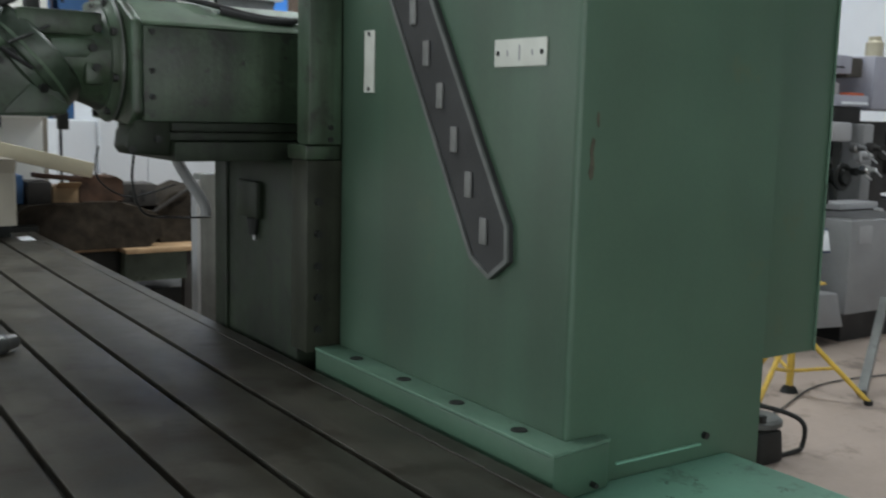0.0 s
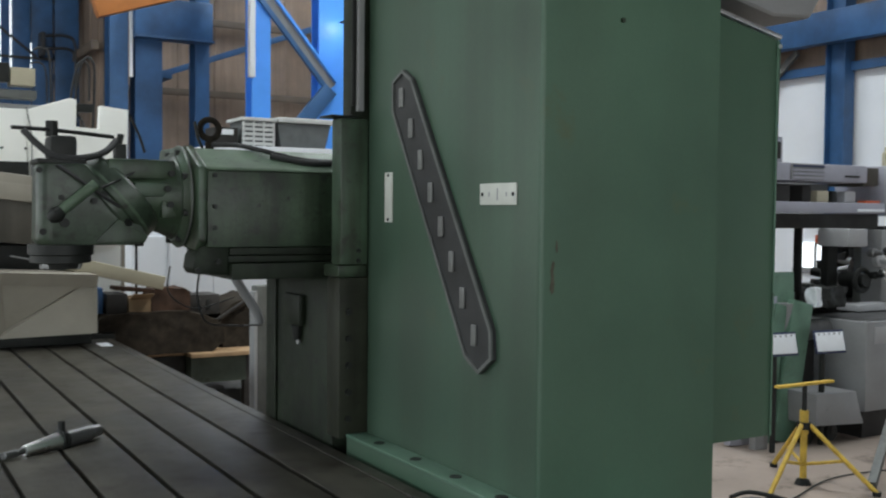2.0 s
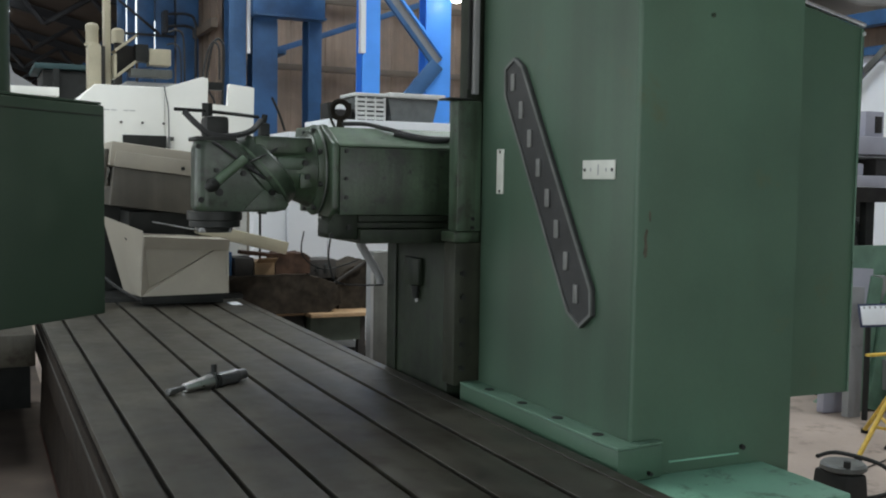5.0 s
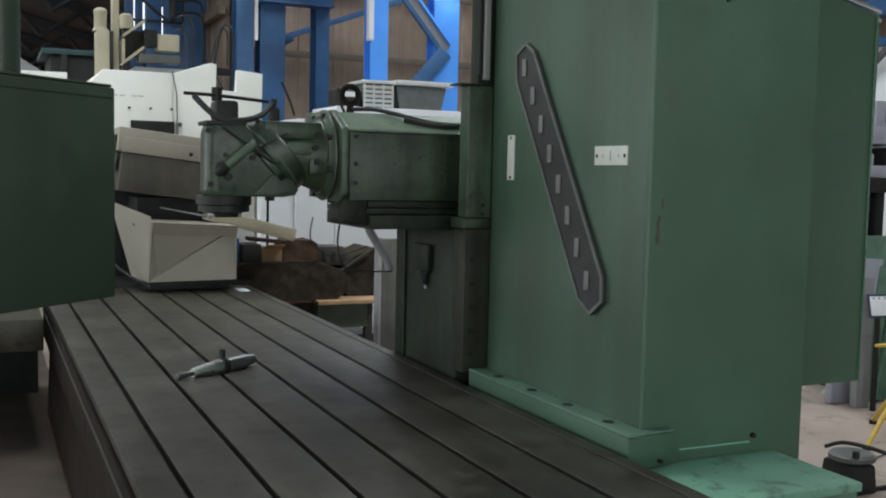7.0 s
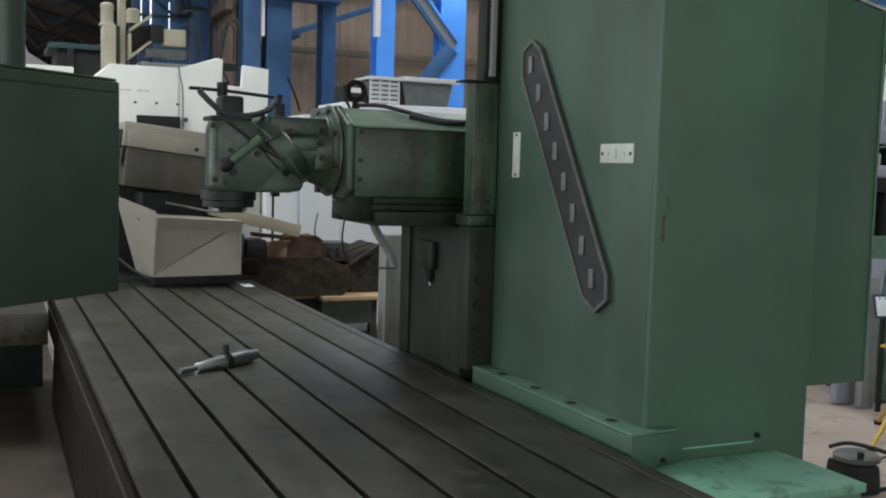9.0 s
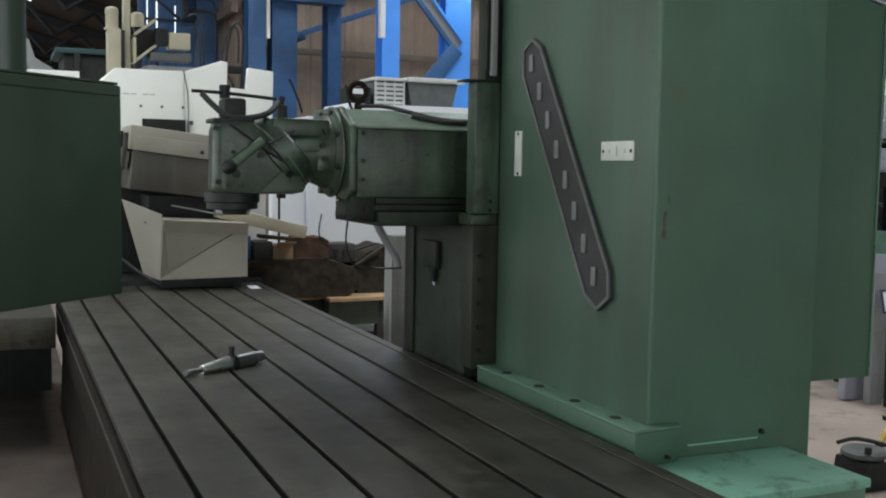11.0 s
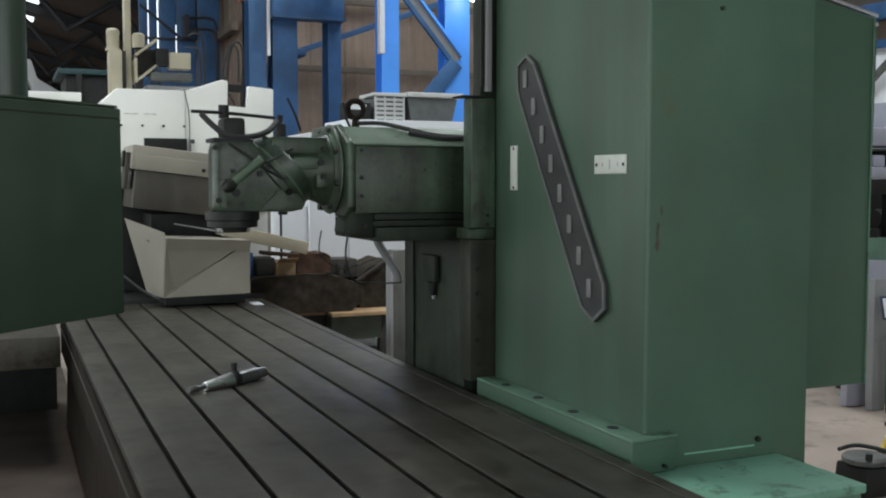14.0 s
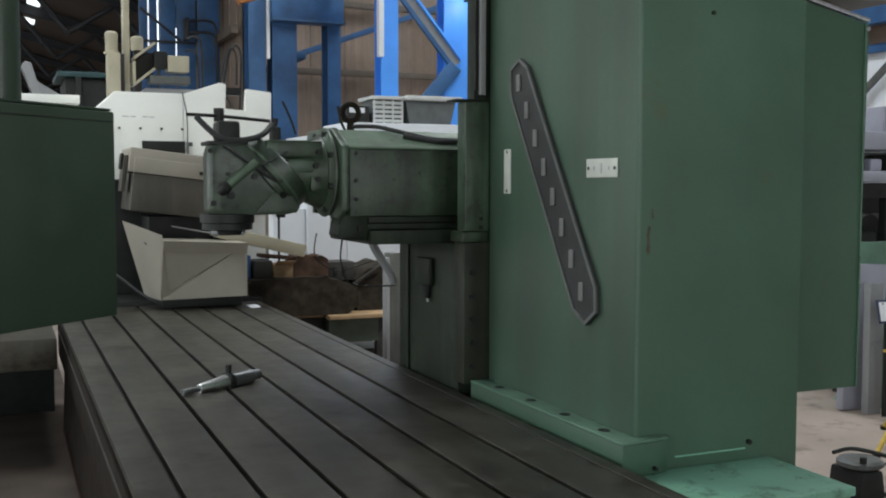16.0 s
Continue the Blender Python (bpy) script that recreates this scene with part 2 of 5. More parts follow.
def prism(bm, poly, axis, a, b):
    """A closed outline in two axes, drawn out along the third from a to b."""
    def at(u, v, w):
        return {"x": (w, u, v), "y": (u, w, v), "z": (u, v, w)}[axis]
    lo = [bm.verts.new(at(u, v, a)) for u, v in poly]
    hi = [bm.verts.new(at(u, v, b)) for u, v in poly]
    n = len(poly)
    faces = [bm.faces.new(lo), bm.faces.new(hi[::-1])]
    faces += [bm.faces.new((lo[i], hi[i], hi[(i + 1) % n], lo[(i + 1) % n])) for i in range(n)]
    bmesh.ops.recalc_face_normals(bm, faces=faces)
    return bm


def soften(bm, d, seg=2):
    es = [e for e in bm.edges if len(e.link_faces) == 2 and e.calc_face_angle(0) > 0.35]
    bmesh.ops.bevel(bm, geom=es, offset=d, segments=seg, affect="EDGES", profile=0.6)
    return bm


def tube(bm, pts, r, seg=10, steps=8, closed=False):
    """A round bar along a smooth line through the points."""
    ps = [Vector(p) for p in pts]
    n = len(ps)
    line = []
    for i in range(n if closed else n - 1):
        a, b, c, d = (ps[(i + k) % n] if closed else ps[min(max(i + k, 0), n - 1)] for k in (-1, 0, 1, 2))
        for s in range(steps):
            t = s / steps
            line.append(0.5 * ((2 * b) + (c - a) * t + (2 * a - 5 * b + 4 * c - d) * t * t + (3 * b - a - 3 * c + d) * t ** 3))
    if not closed:
        line.append(ps[-1])
    rings, up = [], None
    for i, p in enumerate(line):
        q = line[(i + 1) % len(line)] if closed or i < len(line) - 1 else p
        o = line[i - 1] if closed or i else p
        d = (q - o).normalized()
        if up is None:
            up = d.orthogonal().normalized()
        up = (up - d * up.dot(d)).normalized()
        side = d.cross(up)
        rings.append([bm.verts.new(p + r * (math.cos(k * math.tau / seg) * up + math.sin(k * math.tau / seg) * side)) for k in range(seg)])
    for i in range(len(rings) if closed else len(rings) - 1):
        a, b = rings[i], rings[(i + 1) % len(rings)]
        for k in range(seg):
            bm.faces.new((a[k], a[(k + 1) % seg], b[(k + 1) % seg], b[k]))
    if not closed:
        bm.faces.new(rings[0][::-1])
        bm.faces.new(rings[-1])
    return bm


def lathe(bm, prof, m, seg=28):
    """A turned body: radii along z, placed by m."""
    rings = [[bm.verts.new(m @ Vector((r * math.cos(k * math.tau / seg), r * math.sin(k * math.tau / seg), z))) for k in range(seg)] for r, z in prof]
    for a, b in zip(rings, rings[1:]):
        for k in range(seg):
            bm.faces.new((a[k], a[(k + 1) % seg], b[(k + 1) % seg], b[k]))
    bm.faces.new(rings[0][::-1])
    bm.faces.new(rings[-1])
    return bm


def B():
    return bmesh.new()


def mesh_of(name, bm, material, smooth=30):
    me = bpy.data.meshes.new(name)
    bmesh.ops.recalc_face_normals(bm, faces=bm.faces[:])
    for f in bm.faces:
        f.smooth = True
    for e in bm.edges:
        e.smooth = not (len(e.link_faces) == 2 and e.calc_face_angle(0) > radians(smooth))
    bm.to_mesh(me)
    bm.free()
    me.materials.append(material)
    return me


def thing(name, base, label, category, group="", kind=""):
    ob = new(name)
    ob.empty_display_size = 0.1
    ob.location = base
    return tagged(ob, label, category, group, kind)


def under(ob, parent):
    root = Vector((0, 0, 0))
    p = parent
    while p is not None:
        root += p.location
        p = p.parent
    ob.parent = parent
    ob.matrix_parent_inverse = Matrix.Translation(-root)
    return ob


def part(name, bm, material, parent, label=""):
    """A mesh in world coordinates under a thing (or under a part of one)."""
    ob = new(name, mesh_of(name, bm, material))
    ob.parent = parent
    if parent.type == "EMPTY":
        ob.matrix_parent_inverse = Matrix.Translation(-Vector(parent.location))
    if label:
        ob["label"] = label
    return ob


def solo(name, bm, material, label, category, group="", kind=""):
    return tagged(new(name, mesh_of(name, bm, material)), label, category, group, kind)


# ---- the hall ----
def slab_with_openings():
    """The roof sheet with its rooflights cut out."""
    bm = B()
    xs = sorted({-12.0, 12.0, *[o[0] - o[2] / 2 for o in OPENINGS], *[o[0] + o[2] / 2 for o in OPENINGS]})
    ys = sorted({-10.0, 44.0, *[o[1] - o[3] / 2 for o in OPENINGS], *[o[1] + o[3] / 2 for o in OPENINGS]})
    for x0, x1 in zip(xs, xs[1:]):
        for y0, y1 in zip(ys, ys[1:]):
            cx, cy = (x0 + x1) / 2, (y0 + y1) / 2
            if not any(abs(cx - o[0]) < o[2] / 2 and abs(cy - o[1]) < o[3] / 2 for o in OPENINGS):
                box(bm, x0, y0, ROOF_Z, x1, y1, ROOF_Z + 0.12)
    return bm


solo("floor", box(B(), -12, -10, -0.2, 12, 44, 0), CONC, "dusty pinkish-grey concrete workshop floor", "floor", kind="structure")
solo("ceiling", slab_with_openings(), ROOF, "brown sheet roof with rooflight openings added for light", "ceiling", kind="structure")


def cladding(name, axis, at, a, b, z0, z1, material, label, step=0.55):
    """Profiled wall sheeting on one plane."""
    bm = B()
    n = int((b - a) / step)
    pts = []
    for i in range(n):
        u = a + (b - a) * i / n
        pts += [(u, 0.0), (u + step * 0.84, 0.0), (u + step * 0.88, 0.016), (u + step * 0.96, 0.016)]
    pts.append((b, 0.0))
    prev = None
    for u, d in pts:
        p = [(u, at - d, z) if axis == "y" else (at - d, u, z) for z in (z0, z1)]
        cur = [bm.verts.new(q) for q in p]
        if prev:
            bm.faces.new((prev[0], cur[0], cur[1], prev[1]))
        prev = cur
    if axis == "y":
        box(bm, a, at + 0.02, z0, b, at + 0.14, z1)
    else:
        box(bm, at + 0.02, a, z0, at + 0.14, b, z1)
    return solo(name, bm, material, label, "wall", kind="structure")


cladding("wall_cross", "y", 13.0, 3.0, 12.0, 0, 7.6, TAN, "tan profiled steel cladding, stained")
cladding("wall_side_far", "x", 3.0, 13.0, 44.0, 0, 7.6, TAN, "tan profiled steel cladding, stained")
solo("wall_end", box(B(), -12, 43.8, 0, 3, 44, 7.6), TAN, "distant tan end wall", "wall", kind="structure")
# unseen walls that close the hall; pale for bounce, window bands added
bm = box(B(), -7.2, -9, 0, -7, 44, 1.0)
box(bm, -7.2, -9, 3.4, -7, 44, 7.6)
box(bm, -7.2, 10.6, 1.0, -7, 44, 3.4)
solo("wall_left", bm, PANEL, "unseen pale side wall, window band added for light", "wall", kind="structure")
bm = box(B(), -7, -9.2, 0, 11.2, -9, 1.0)
box(bm, -7, -9.2, 3.4, 11.2, -9, 7.6)
box(bm, 4.6, -9.2, 1.0, 11.2, -9, 3.4)
solo("wall_back", bm, PANEL, "unseen pale back wall, window band added for light", "wall", kind="structure")
# side wall: white panels between blue columns
bm = B()
for y0, y1 in ((-9, -5.2), (-5.2, -1.1), (-1.1, 2.9), (2.9, 6.95), (6.95, 11.0), (11.0, 13.0)):
    box(bm, 11.2, y0, 0, 11.3, y1 - 0.02, 3.59)
solo("wall_east", bm, PANEL, "white flush wall panels", "wall", kind="structure")
solo("wall_east_upper", box(B(), 11.22, -9, 3.6, 11.35, 13, 7.6), TAN, "tan cladding over the white panels", "wall", kind="structure")


def blue_column(x, y, w, d, material=BLUE, z1=7.6, label="blue-painted rolled steel column on the hall wall"):
    t = thing("steel_column", (x, y, 0), label, "column", "hall columns")
    bm = B()
    box(bm, x - w / 2, y - d / 2, 0.02, x + w / 2, y - d / 2 + 0.018, z1)
    box(bm, x - w / 2, y + d / 2 - 0.018, 0.02, x + w / 2, y + d / 2, z1)
    part("flange", bm, material, t)
    part("web", box(B(), x - 0.012, y - d / 2 + 0.018, 0.02, x + 0.012, y + d / 2 - 0.018, z1), material, t)
    part("base_plate", box(B(), x - w * 0.7, y - d * 0.7, 0, x + w * 0.7, y + d * 0.7, 0.02), material, t)
    return t


for yy in (-1.1, 2.9, 6.95, 11.0):
    blue_column(11.05, yy - 0.15, 0.2, 0.3, BLUE)
for x, y, w in ((2.79, 11.4, 0.235), (3.17, 11.4, 0.35), (3.88, 11.4, 0.19), (2.3, 18.5, 0.3), (2.45, 23.0, 0.3), (2.5, 28.0, 0.3)):
    blue_column(x, y, w, 0.3)
blue_column(4.2, 10.0, 0.24, 0.24, BLUE_DAYLIT, label="blue steel post, daylight put into its colour")
blue_column(5.145, 10.0, 0.36, 0.24, BLUE_DAYLIT, label="blue steel post, daylight put into its colour")


def bar(name, p, q, w, h, material, label, category="beam", group=""):
    """A straight rolled bar of w by h between two points."""
    p, q = Vector(p), Vector(q)
    d = q - p
    bm = B()
    m = Matrix.Translation((p + q) / 2) @ d.to_track_quat("X", "Z").to_matrix().to_4x4()
    box(bm, -d.length / 2, -w / 2, -h / 2, d.length / 2, w / 2, h / 2, min(w, h) * 0.12, m)
    return solo(name, bm, material, label, category, group)


bar("brace", (4.0, 9.85, 4.66), (5.2, 9.85, 3.25), 0.05, 0.035, BLUE_DAYLIT, "blue upper flange of a diagonal channel brace, daylight in its colour")
bar("brace", (3.88, 9.86, 4.55), (5.1, 9.86, 3.12), 0.05, 0.06, BLUE, "blue lower flange of a diagonal brace")
bar("brace", (3.94, 9.88, 4.61), (5.15, 9.88, 3.185), 0.015, 0.12, GREY, "grey web of a diagonal brace")
bar("brace", (5.12, 9.86, 3.16), (4.6, 9.86, 2.55), 0.06, 0.2, BLUE, "blue foot brace of a post")
bar("brace", (3.57, 12.3, 3.49), (6.4, 12.3, 4.55), 0.06, 0.085, BLUE, "blue diagonal wall brace")
solo("brace_plate", box(B(), 3.42, 12.24, 3.45, 3.75, 12.99, 3.56, 0.004), BLUE, "blue end plate of a wall brace", "plate")
bar("tie_beam", (2.96, 11.2, 4.08), (3.98, 11.2, 4.08), 0.2, 0.5, BLUE, "blue horizontal crane tie beam")
bar("tie_beam", (2.96, 11.17, 3.815), (3.98, 11.17, 3.815), 0.26, 0.03, BLUE, "blue lower flange of the crane tie beam")
bar("conduit", (2.935, 11.22, 3.3), (2.935, 11.22, 7.5), 0.04, 0.04, PANEL, "pale vertical conduit between blue columns", "conduit")
bar("tie_beam", (3.0, 12.85, 3.34), (12, 12.85, 3.34), 0.06, 0.1, TAN_DK, "brown sheeting rail across the cladding", "rail", "sheeting rails")
bar("tie_beam", (3.0, 12.85, 4.4), (12, 12.85, 4.4), 0.06, 0.1, TAN_DK, "brown sheeting rail across the cladding", "rail", "sheeting rails")
bar("tie_beam", (2.85, 13.0, 3.95), (2.85, 44, 3.95), 0.1, 0.14, TAN_DK, "brown sheeting rail along the far wall", "rail", "sheeting rails")
bar("tie_beam", (10.85, -9, 4.05), (10.85, 13, 4.05), 0.2, 0.42, BLUE, "blue horizontal beam along the wall columns")
bar("tie_beam", (11.12, -9, 3.55), (11.12, 13, 3.55), 0.08, 0.12, BLUE, "slim blue rail over the white panels", "rail")
bar("brace", (11.05, 8.9, 2.72), (11.05, 7.5, 3.83), 0.05, 0.1, GREY_DK, "grey diagonal wall brace")
bar("crane_beam", (2.15, 9.6, 3.84), (3.3, 9.6, 4.23), 0.16, 0.26, ORANGE, "orange-painted crane beam", "crane beam")
bar("conduit", (4.055, 9.83, 3.225), (4.055, 9.83, 7.55), 0.1, 0.07, PANEL, "pale vertical conduit duct beside a blue post", "conduit")
# roof trusses
for yy in (3, 9, 16, 23, 30, 37):
    bm = B()
    box(bm, -7, yy - 0.08, 6.9, 11.2 if yy < 13 else 3.0, yy + 0.08, 7.1)
    for k in range(9 if yy < 13 else 5):
        x = -7 + 2.0 * k
        a, c = Vector((x, yy, 6.95)), Vector((x + 1.0, yy, 7.55))
        cyl(bm, a, c, 0.05, seg=6)
        cyl(bm, c, (x + 2.0, yy, 6.95), 0.05, seg=6)
    solo("roof_truss", bm, TRUSS, "dark steel roof truss", "truss", "roof trusses", kind="structure")

# lower lean-to roof of the far bay, falling towards the wall
bm = B()
for k in range(7):
    y = 17 + 4 * k
    prism(bm, [(-7, 7.3), (3.0, 4.6), (3.0, 4.42), (-7, 7.1)], "y", y - 0.1, y + 0.1)
    for q in range(6):
        x = -6.5 + q * 1.6
        z = 7.1 - (x + 7) * 0.268
        cyl(bm, (x, y, z), (x + 0.8, y, z - 0.95), 0.05, seg=6)
        cyl(bm, (x + 0.8, y, z - 0.95), (x + 1.6, y, z - 0.43), 0.05, seg=6)
    box(bm, -6, y - 0.06, 5.55, 3, y + 0.06, 5.65, 0.0, Matrix.Translation((0, 0, 0)))
solo("roof_truss", bm, TRUSS, "dark sloping trusses of the far bay roof", "truss", "roof trusses", kind="structure")
bm = B()
prism(bm, [(-7, 7.42), (3.0, 4.72), (3.0, 4.64), (-7, 7.34)], "y", 15, 43.8)
solo("roof_far_bay", bm, ROOF, "brown sloping roof sheets of the far bay", "roof", kind="structure")
for k, (x, y) in enumerate(((0.24, 20.5), (0.2, 23.15), (-1.6, 24), (-1.6, 32))):
    z = 7.34 - (x + 7) * 0.27
    bm = box(B(), -0.13, -0.3, -0.03, 0.13, 0.3, -0.01, 0.0, pose(x, y, z, 0, 15.1, 0))
    solo("rooflight_pane", bm, SKYPANE, "daylit translucent rooflight pane", "rooflight", "far rooflights")


# ---- milling machine ----
TZ = 0.75  # table top
HX, HZ = 0.045, 0.056  # where the head stands on its slides

# column: body with an overhanging cabinet behind it
column = thing("milling_column", (1.6, 0.6, 0.0), "large green-enamelled milling machine column with bolted base flange", "machine column")
bm = box(B(), 1.35, 0.045, 0.0, 1.992, 1.08, 3.9)
bmesh.ops.bevel(bm, geom=[e for e in bm.edges if all(v.co.x < 1.4 for v in e.verts)], offset=0.014, segments=4, affect="EDGES", profile=0.6)
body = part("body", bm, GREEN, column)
# front face: nearly the same green with stronger grey-brown streaks
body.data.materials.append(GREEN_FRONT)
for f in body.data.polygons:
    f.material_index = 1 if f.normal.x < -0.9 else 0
bm = B()
prism(bm, [(1.389, 1.37), (1.396, 1.376), (1.398, 1.4), (1.394, 1.43), (1.399, 1.455), (1.391, 1.46), (1.384, 1.435), (1.387, 1.41), (1.382, 1.385)], "y", 0.0442, 0.0452)
prism(bm, [(1.404, 1.48), (1.408, 1.485), (1.407, 1.51), (1.402, 1.515), (1.4, 1.495)], "y", 0.0442, 0.0452)
part("rust_chip", bm, RUST_CHIP, column, "rusty chip in the paint")
part("rear_cabinet", soften(prism(B(), [(1.97, 0.853), (2.412, 0.853), (2.43, 2.16), (1.97, 2.255)], "y", 0.2, 1.08), 0.01), GREEN, column, "overhanging green cabinet with a sloped top")
part("edge_seam", box(B(), 2.404, 0.194, 0.856, 2.411, 0.199, 2.16, 0.001), GREEN_LEDGE, column, "lighter green sheet edge")
part("rear_body", soften(box(B(), 1.989, 0.3, 0.0, 2.012, 1.08, 0.85), 0.004), BLACK, column)
part("rear_trim", box(B(), 1.989, 0.2, 0.0, 1.997, 0.24, 0.8, 0.002), GREY_LT, column)
bm = prism(B(), [(1.995, 2.34), (2.44, 2.25), (2.62, 2.26), (2.7, 2.38), (2.66, 2.75), (1.995, 2.8)], "y", 0.24, 0.75)
motor = part("drive_cover", soften(bm, 0.02, 3), GREY, column, "pale grey drive cover over the rear cabinet")
part("cable_gland", cyl(B(), (2.25, 0.225, 2.36), (2.25, 0.242, 2.36), 0.045, seg=24), BLACK, motor)
# added strip; stands for the line of bright light over the cabinet top
part("bright_gap_strip", box(B(), -0.23, -0.02, 0.0, 0.23, 0.0, 0.014, 0.002, pose(2.205, 0.22, 2.212, 0, 11.7, 0)), STEEL, column, "steel strip added for the bright line above the cabinet")
part("strip_bolt", cyl(B(), (2.415, 0.19, 2.14), (2.415, 0.201, 2.14), 0.008, seg=8), STEEL, column)
# base flange: ledge with corner block
bm = prism(B(), [(1.27, 1.075), (1.27, -0.012), (1.45, 0.012), (1.45, 0.043), (1.349, 0.043), (1.349, 1.075)], "z", 0.697, 0.799)
ledge = part("base_flange", soften(bm, 0.006), GREEN, column, "scuffed green bolted base flange")
# thin top plate in a lighter green than the flange below
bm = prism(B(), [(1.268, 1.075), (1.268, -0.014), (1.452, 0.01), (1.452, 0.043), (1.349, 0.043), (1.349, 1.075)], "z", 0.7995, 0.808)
part("flange_top", soften(bm, 0.003), GREEN_LEDGE, ledge, "paler flecked top of the flange")
for yy in (0.153, 0.397, 0.64, 0.893):
    part("bolt_hole", lathe(B(), [(0.011, -0.002), (0.02, 0.0), (0.018, 0.002), (0.011, 0.0005)], pose(1.308, yy, 0.8088), 16), BLACK, ledge)
part("bolt", cyl(B(), (1.395, -0.012, 0.716), (1.395, 0.008, 0.716), 0.007, seg=6), BLACK, ledge)
part("seam_strip", box(B(), 1.5, 0.038, 0.7285, 1.775, 0.0445, 0.7335, 0.001), GREEN_PALE, column)
part("bolt", cyl(B(), (1.79, 0.034, 0.75), (1.79, 0.047, 0.75), 0.009, seg=8), BLACK, column)
part("lifting_stud", cyl(B(), (1.62, 0.038, 2.12), (1.62, 0.047, 2.12), 0.007, seg=8), GREEN_OLD, column)
apron = thing("machine_apron", (1.57, -0.2, 0.0), "green apron of the machine bed beside the table, brightened by colour", "machine bed")
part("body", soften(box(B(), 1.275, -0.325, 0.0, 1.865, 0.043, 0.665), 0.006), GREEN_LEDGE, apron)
# light falling on the apron top is put into its pale green
part("top_plate", soften(box(B(), 1.272, -0.335, 0.667, 1.874, 0.043, 0.695), 0.006), GREEN_PALE, apron, "chipped top plate, light on it put into the pale colour")

# guideway block and rails on the column's front
guide = thing("column_guideway", (1.3, 1.5, 0.0), "dark oil-stained vertical guideway of the milling column", "guideway")
part("rail", soften(box(B(), 1.245, 1.085, 0.79, 1.36, 1.19, 1.30 + HZ), 0.006), RAIL, guide)
part("pedestal", soften(box(B(), 1.268, 1.195, 0.0, 1.93, 1.83, 1.285 + HZ), 0.008), GUIDE, guide, "dark green pedestal under the ram")
part("upper_rail", soften(box(B(), 1.285, 1.085, 1.302 + HZ, 1.36, 1.15, 3.9), 0.005), GUIDE, guide)
for i in range(5):
    zz = 0.86 + i * 0.094
    part("bolt", cyl(B(), (1.28, 1.073, zz), (1.28, 1.087, zz), 0.012, seg=6), BLACK, guide)
part("edge_strip", box(B(), 1.258, 1.73, 0.6, 1.2675, 1.832, 1.284 + HZ, 0.003), GUIDE, guide, "green painted edge strip")
part("gib_clamp", soften(box(B(), 1.24, 1.44, 1.15, 1.2675, 1.60, 1.27), 0.012), GUIDE, guide)
part("gib_bolt", cyl(B(), (1.252, 1.49, 1.095), (1.252, 1.49, 1.15), 0.013, 0.022, seg=10), BLACK, guide)
part("gib_tip", cyl(B(), (1.252, 1.475, 1.08), (1.252, 1.475, 1.095), 0.007, seg=10), STEEL_DULL, guide)
part("chip_strip", box(B(), 1.286, 1.077, 1.90 + HZ, 1.302, 1.0845, 3.9, 0.002), BLACK, guide)
part("cover_rod", box(B(), 1.303, 1.06, 1.88 + HZ, 1.326, 1.0845, 3.9, 0.004), GREY, guide)

# head: saddle, ram, swivel head and spindle
head = thing("milling_head", (0.8, 1.5, 1.5), "oily green milling head with swivel spindle unit on a square ram", "milling head")


def hb(x0, y0, z0, x1, y1, z1, bevel=0.0):
    return box(B(), x0 + HX, y0, z0 + HZ, x1 + HX, y1, z1 + HZ, bevel)


def hp(poly, y0, y1, bevel=0.01, seg=2):
    """A side outline of the head drawn out across it."""
    return soften(prism(B(), [(x + HX, z + HZ) for x, z in poly], "y", y0, y1), bevel, seg)


def ht(points, r, seg=10):
    """A hose or rod of the head."""
    return tube(B(), [(x + HX, y, z + HZ) for x, y, z in points], r, seg)


part("saddle", box(B(), 1.242, 1.07, 1.345 + HZ, 1.3485, 1.15, 1.855 + HZ, 0.01), GREEN_STAIN, head, "oil-streaked green saddle plate")
part("saddle_foot", box(B(), 1.236, 1.075, 1.302 + HZ, 1.345, 1.2, 1.343 + HZ, 0.006), GREEN_OLD, head)
part("saddle_cap", box(B(), 1.2, 1.06, 1.856 + HZ, 1.30, 1.16, 1.863 + HZ, 0.002), BLACK, head)
for y, z in ((1.062, 1.36), (1.062, 1.395)):
    part("saddle_screw", cyl(B(), (1.31, y, z + HZ), (1.31, y + 0.012, z + HZ), 0.008, seg=8), BLACK, head)
# square ram: oily flank below; light from above painted into the paler sloping top
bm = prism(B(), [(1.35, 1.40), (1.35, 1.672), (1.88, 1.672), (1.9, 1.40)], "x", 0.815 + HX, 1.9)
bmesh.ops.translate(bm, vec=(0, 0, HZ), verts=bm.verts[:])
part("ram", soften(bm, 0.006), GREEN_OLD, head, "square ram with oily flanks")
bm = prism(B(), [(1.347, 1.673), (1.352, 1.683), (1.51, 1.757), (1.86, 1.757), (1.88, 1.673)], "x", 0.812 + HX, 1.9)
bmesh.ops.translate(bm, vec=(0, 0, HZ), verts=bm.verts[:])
part("ram_top", soften(bm, 0.006), GREEN_TOP, head, "sloping top of the ram, light from above put into its colour")
bm = B()
for z0, z1, d in ((1.372, 1.398, 0.015), (1.345, 1.369, 0.03), (1.285, 1.342, -0.012)):
    box(bm, 0.9 + HX, 1.35 + d, z0 + HZ, 1.9, 1.9, z1 + HZ, 0.003)
part("ram_slide", bm, GUIDE, head, "dark slide strips under the ram")
part("slide_block", hp([(0.775, 1.37), (0.768, 1.325), (0.78, 1.305), (0.9, 1.298), (0.9, 1.41), (0.8, 1.412)], 1.37, 1.5, 0.01), GUIDE, head)
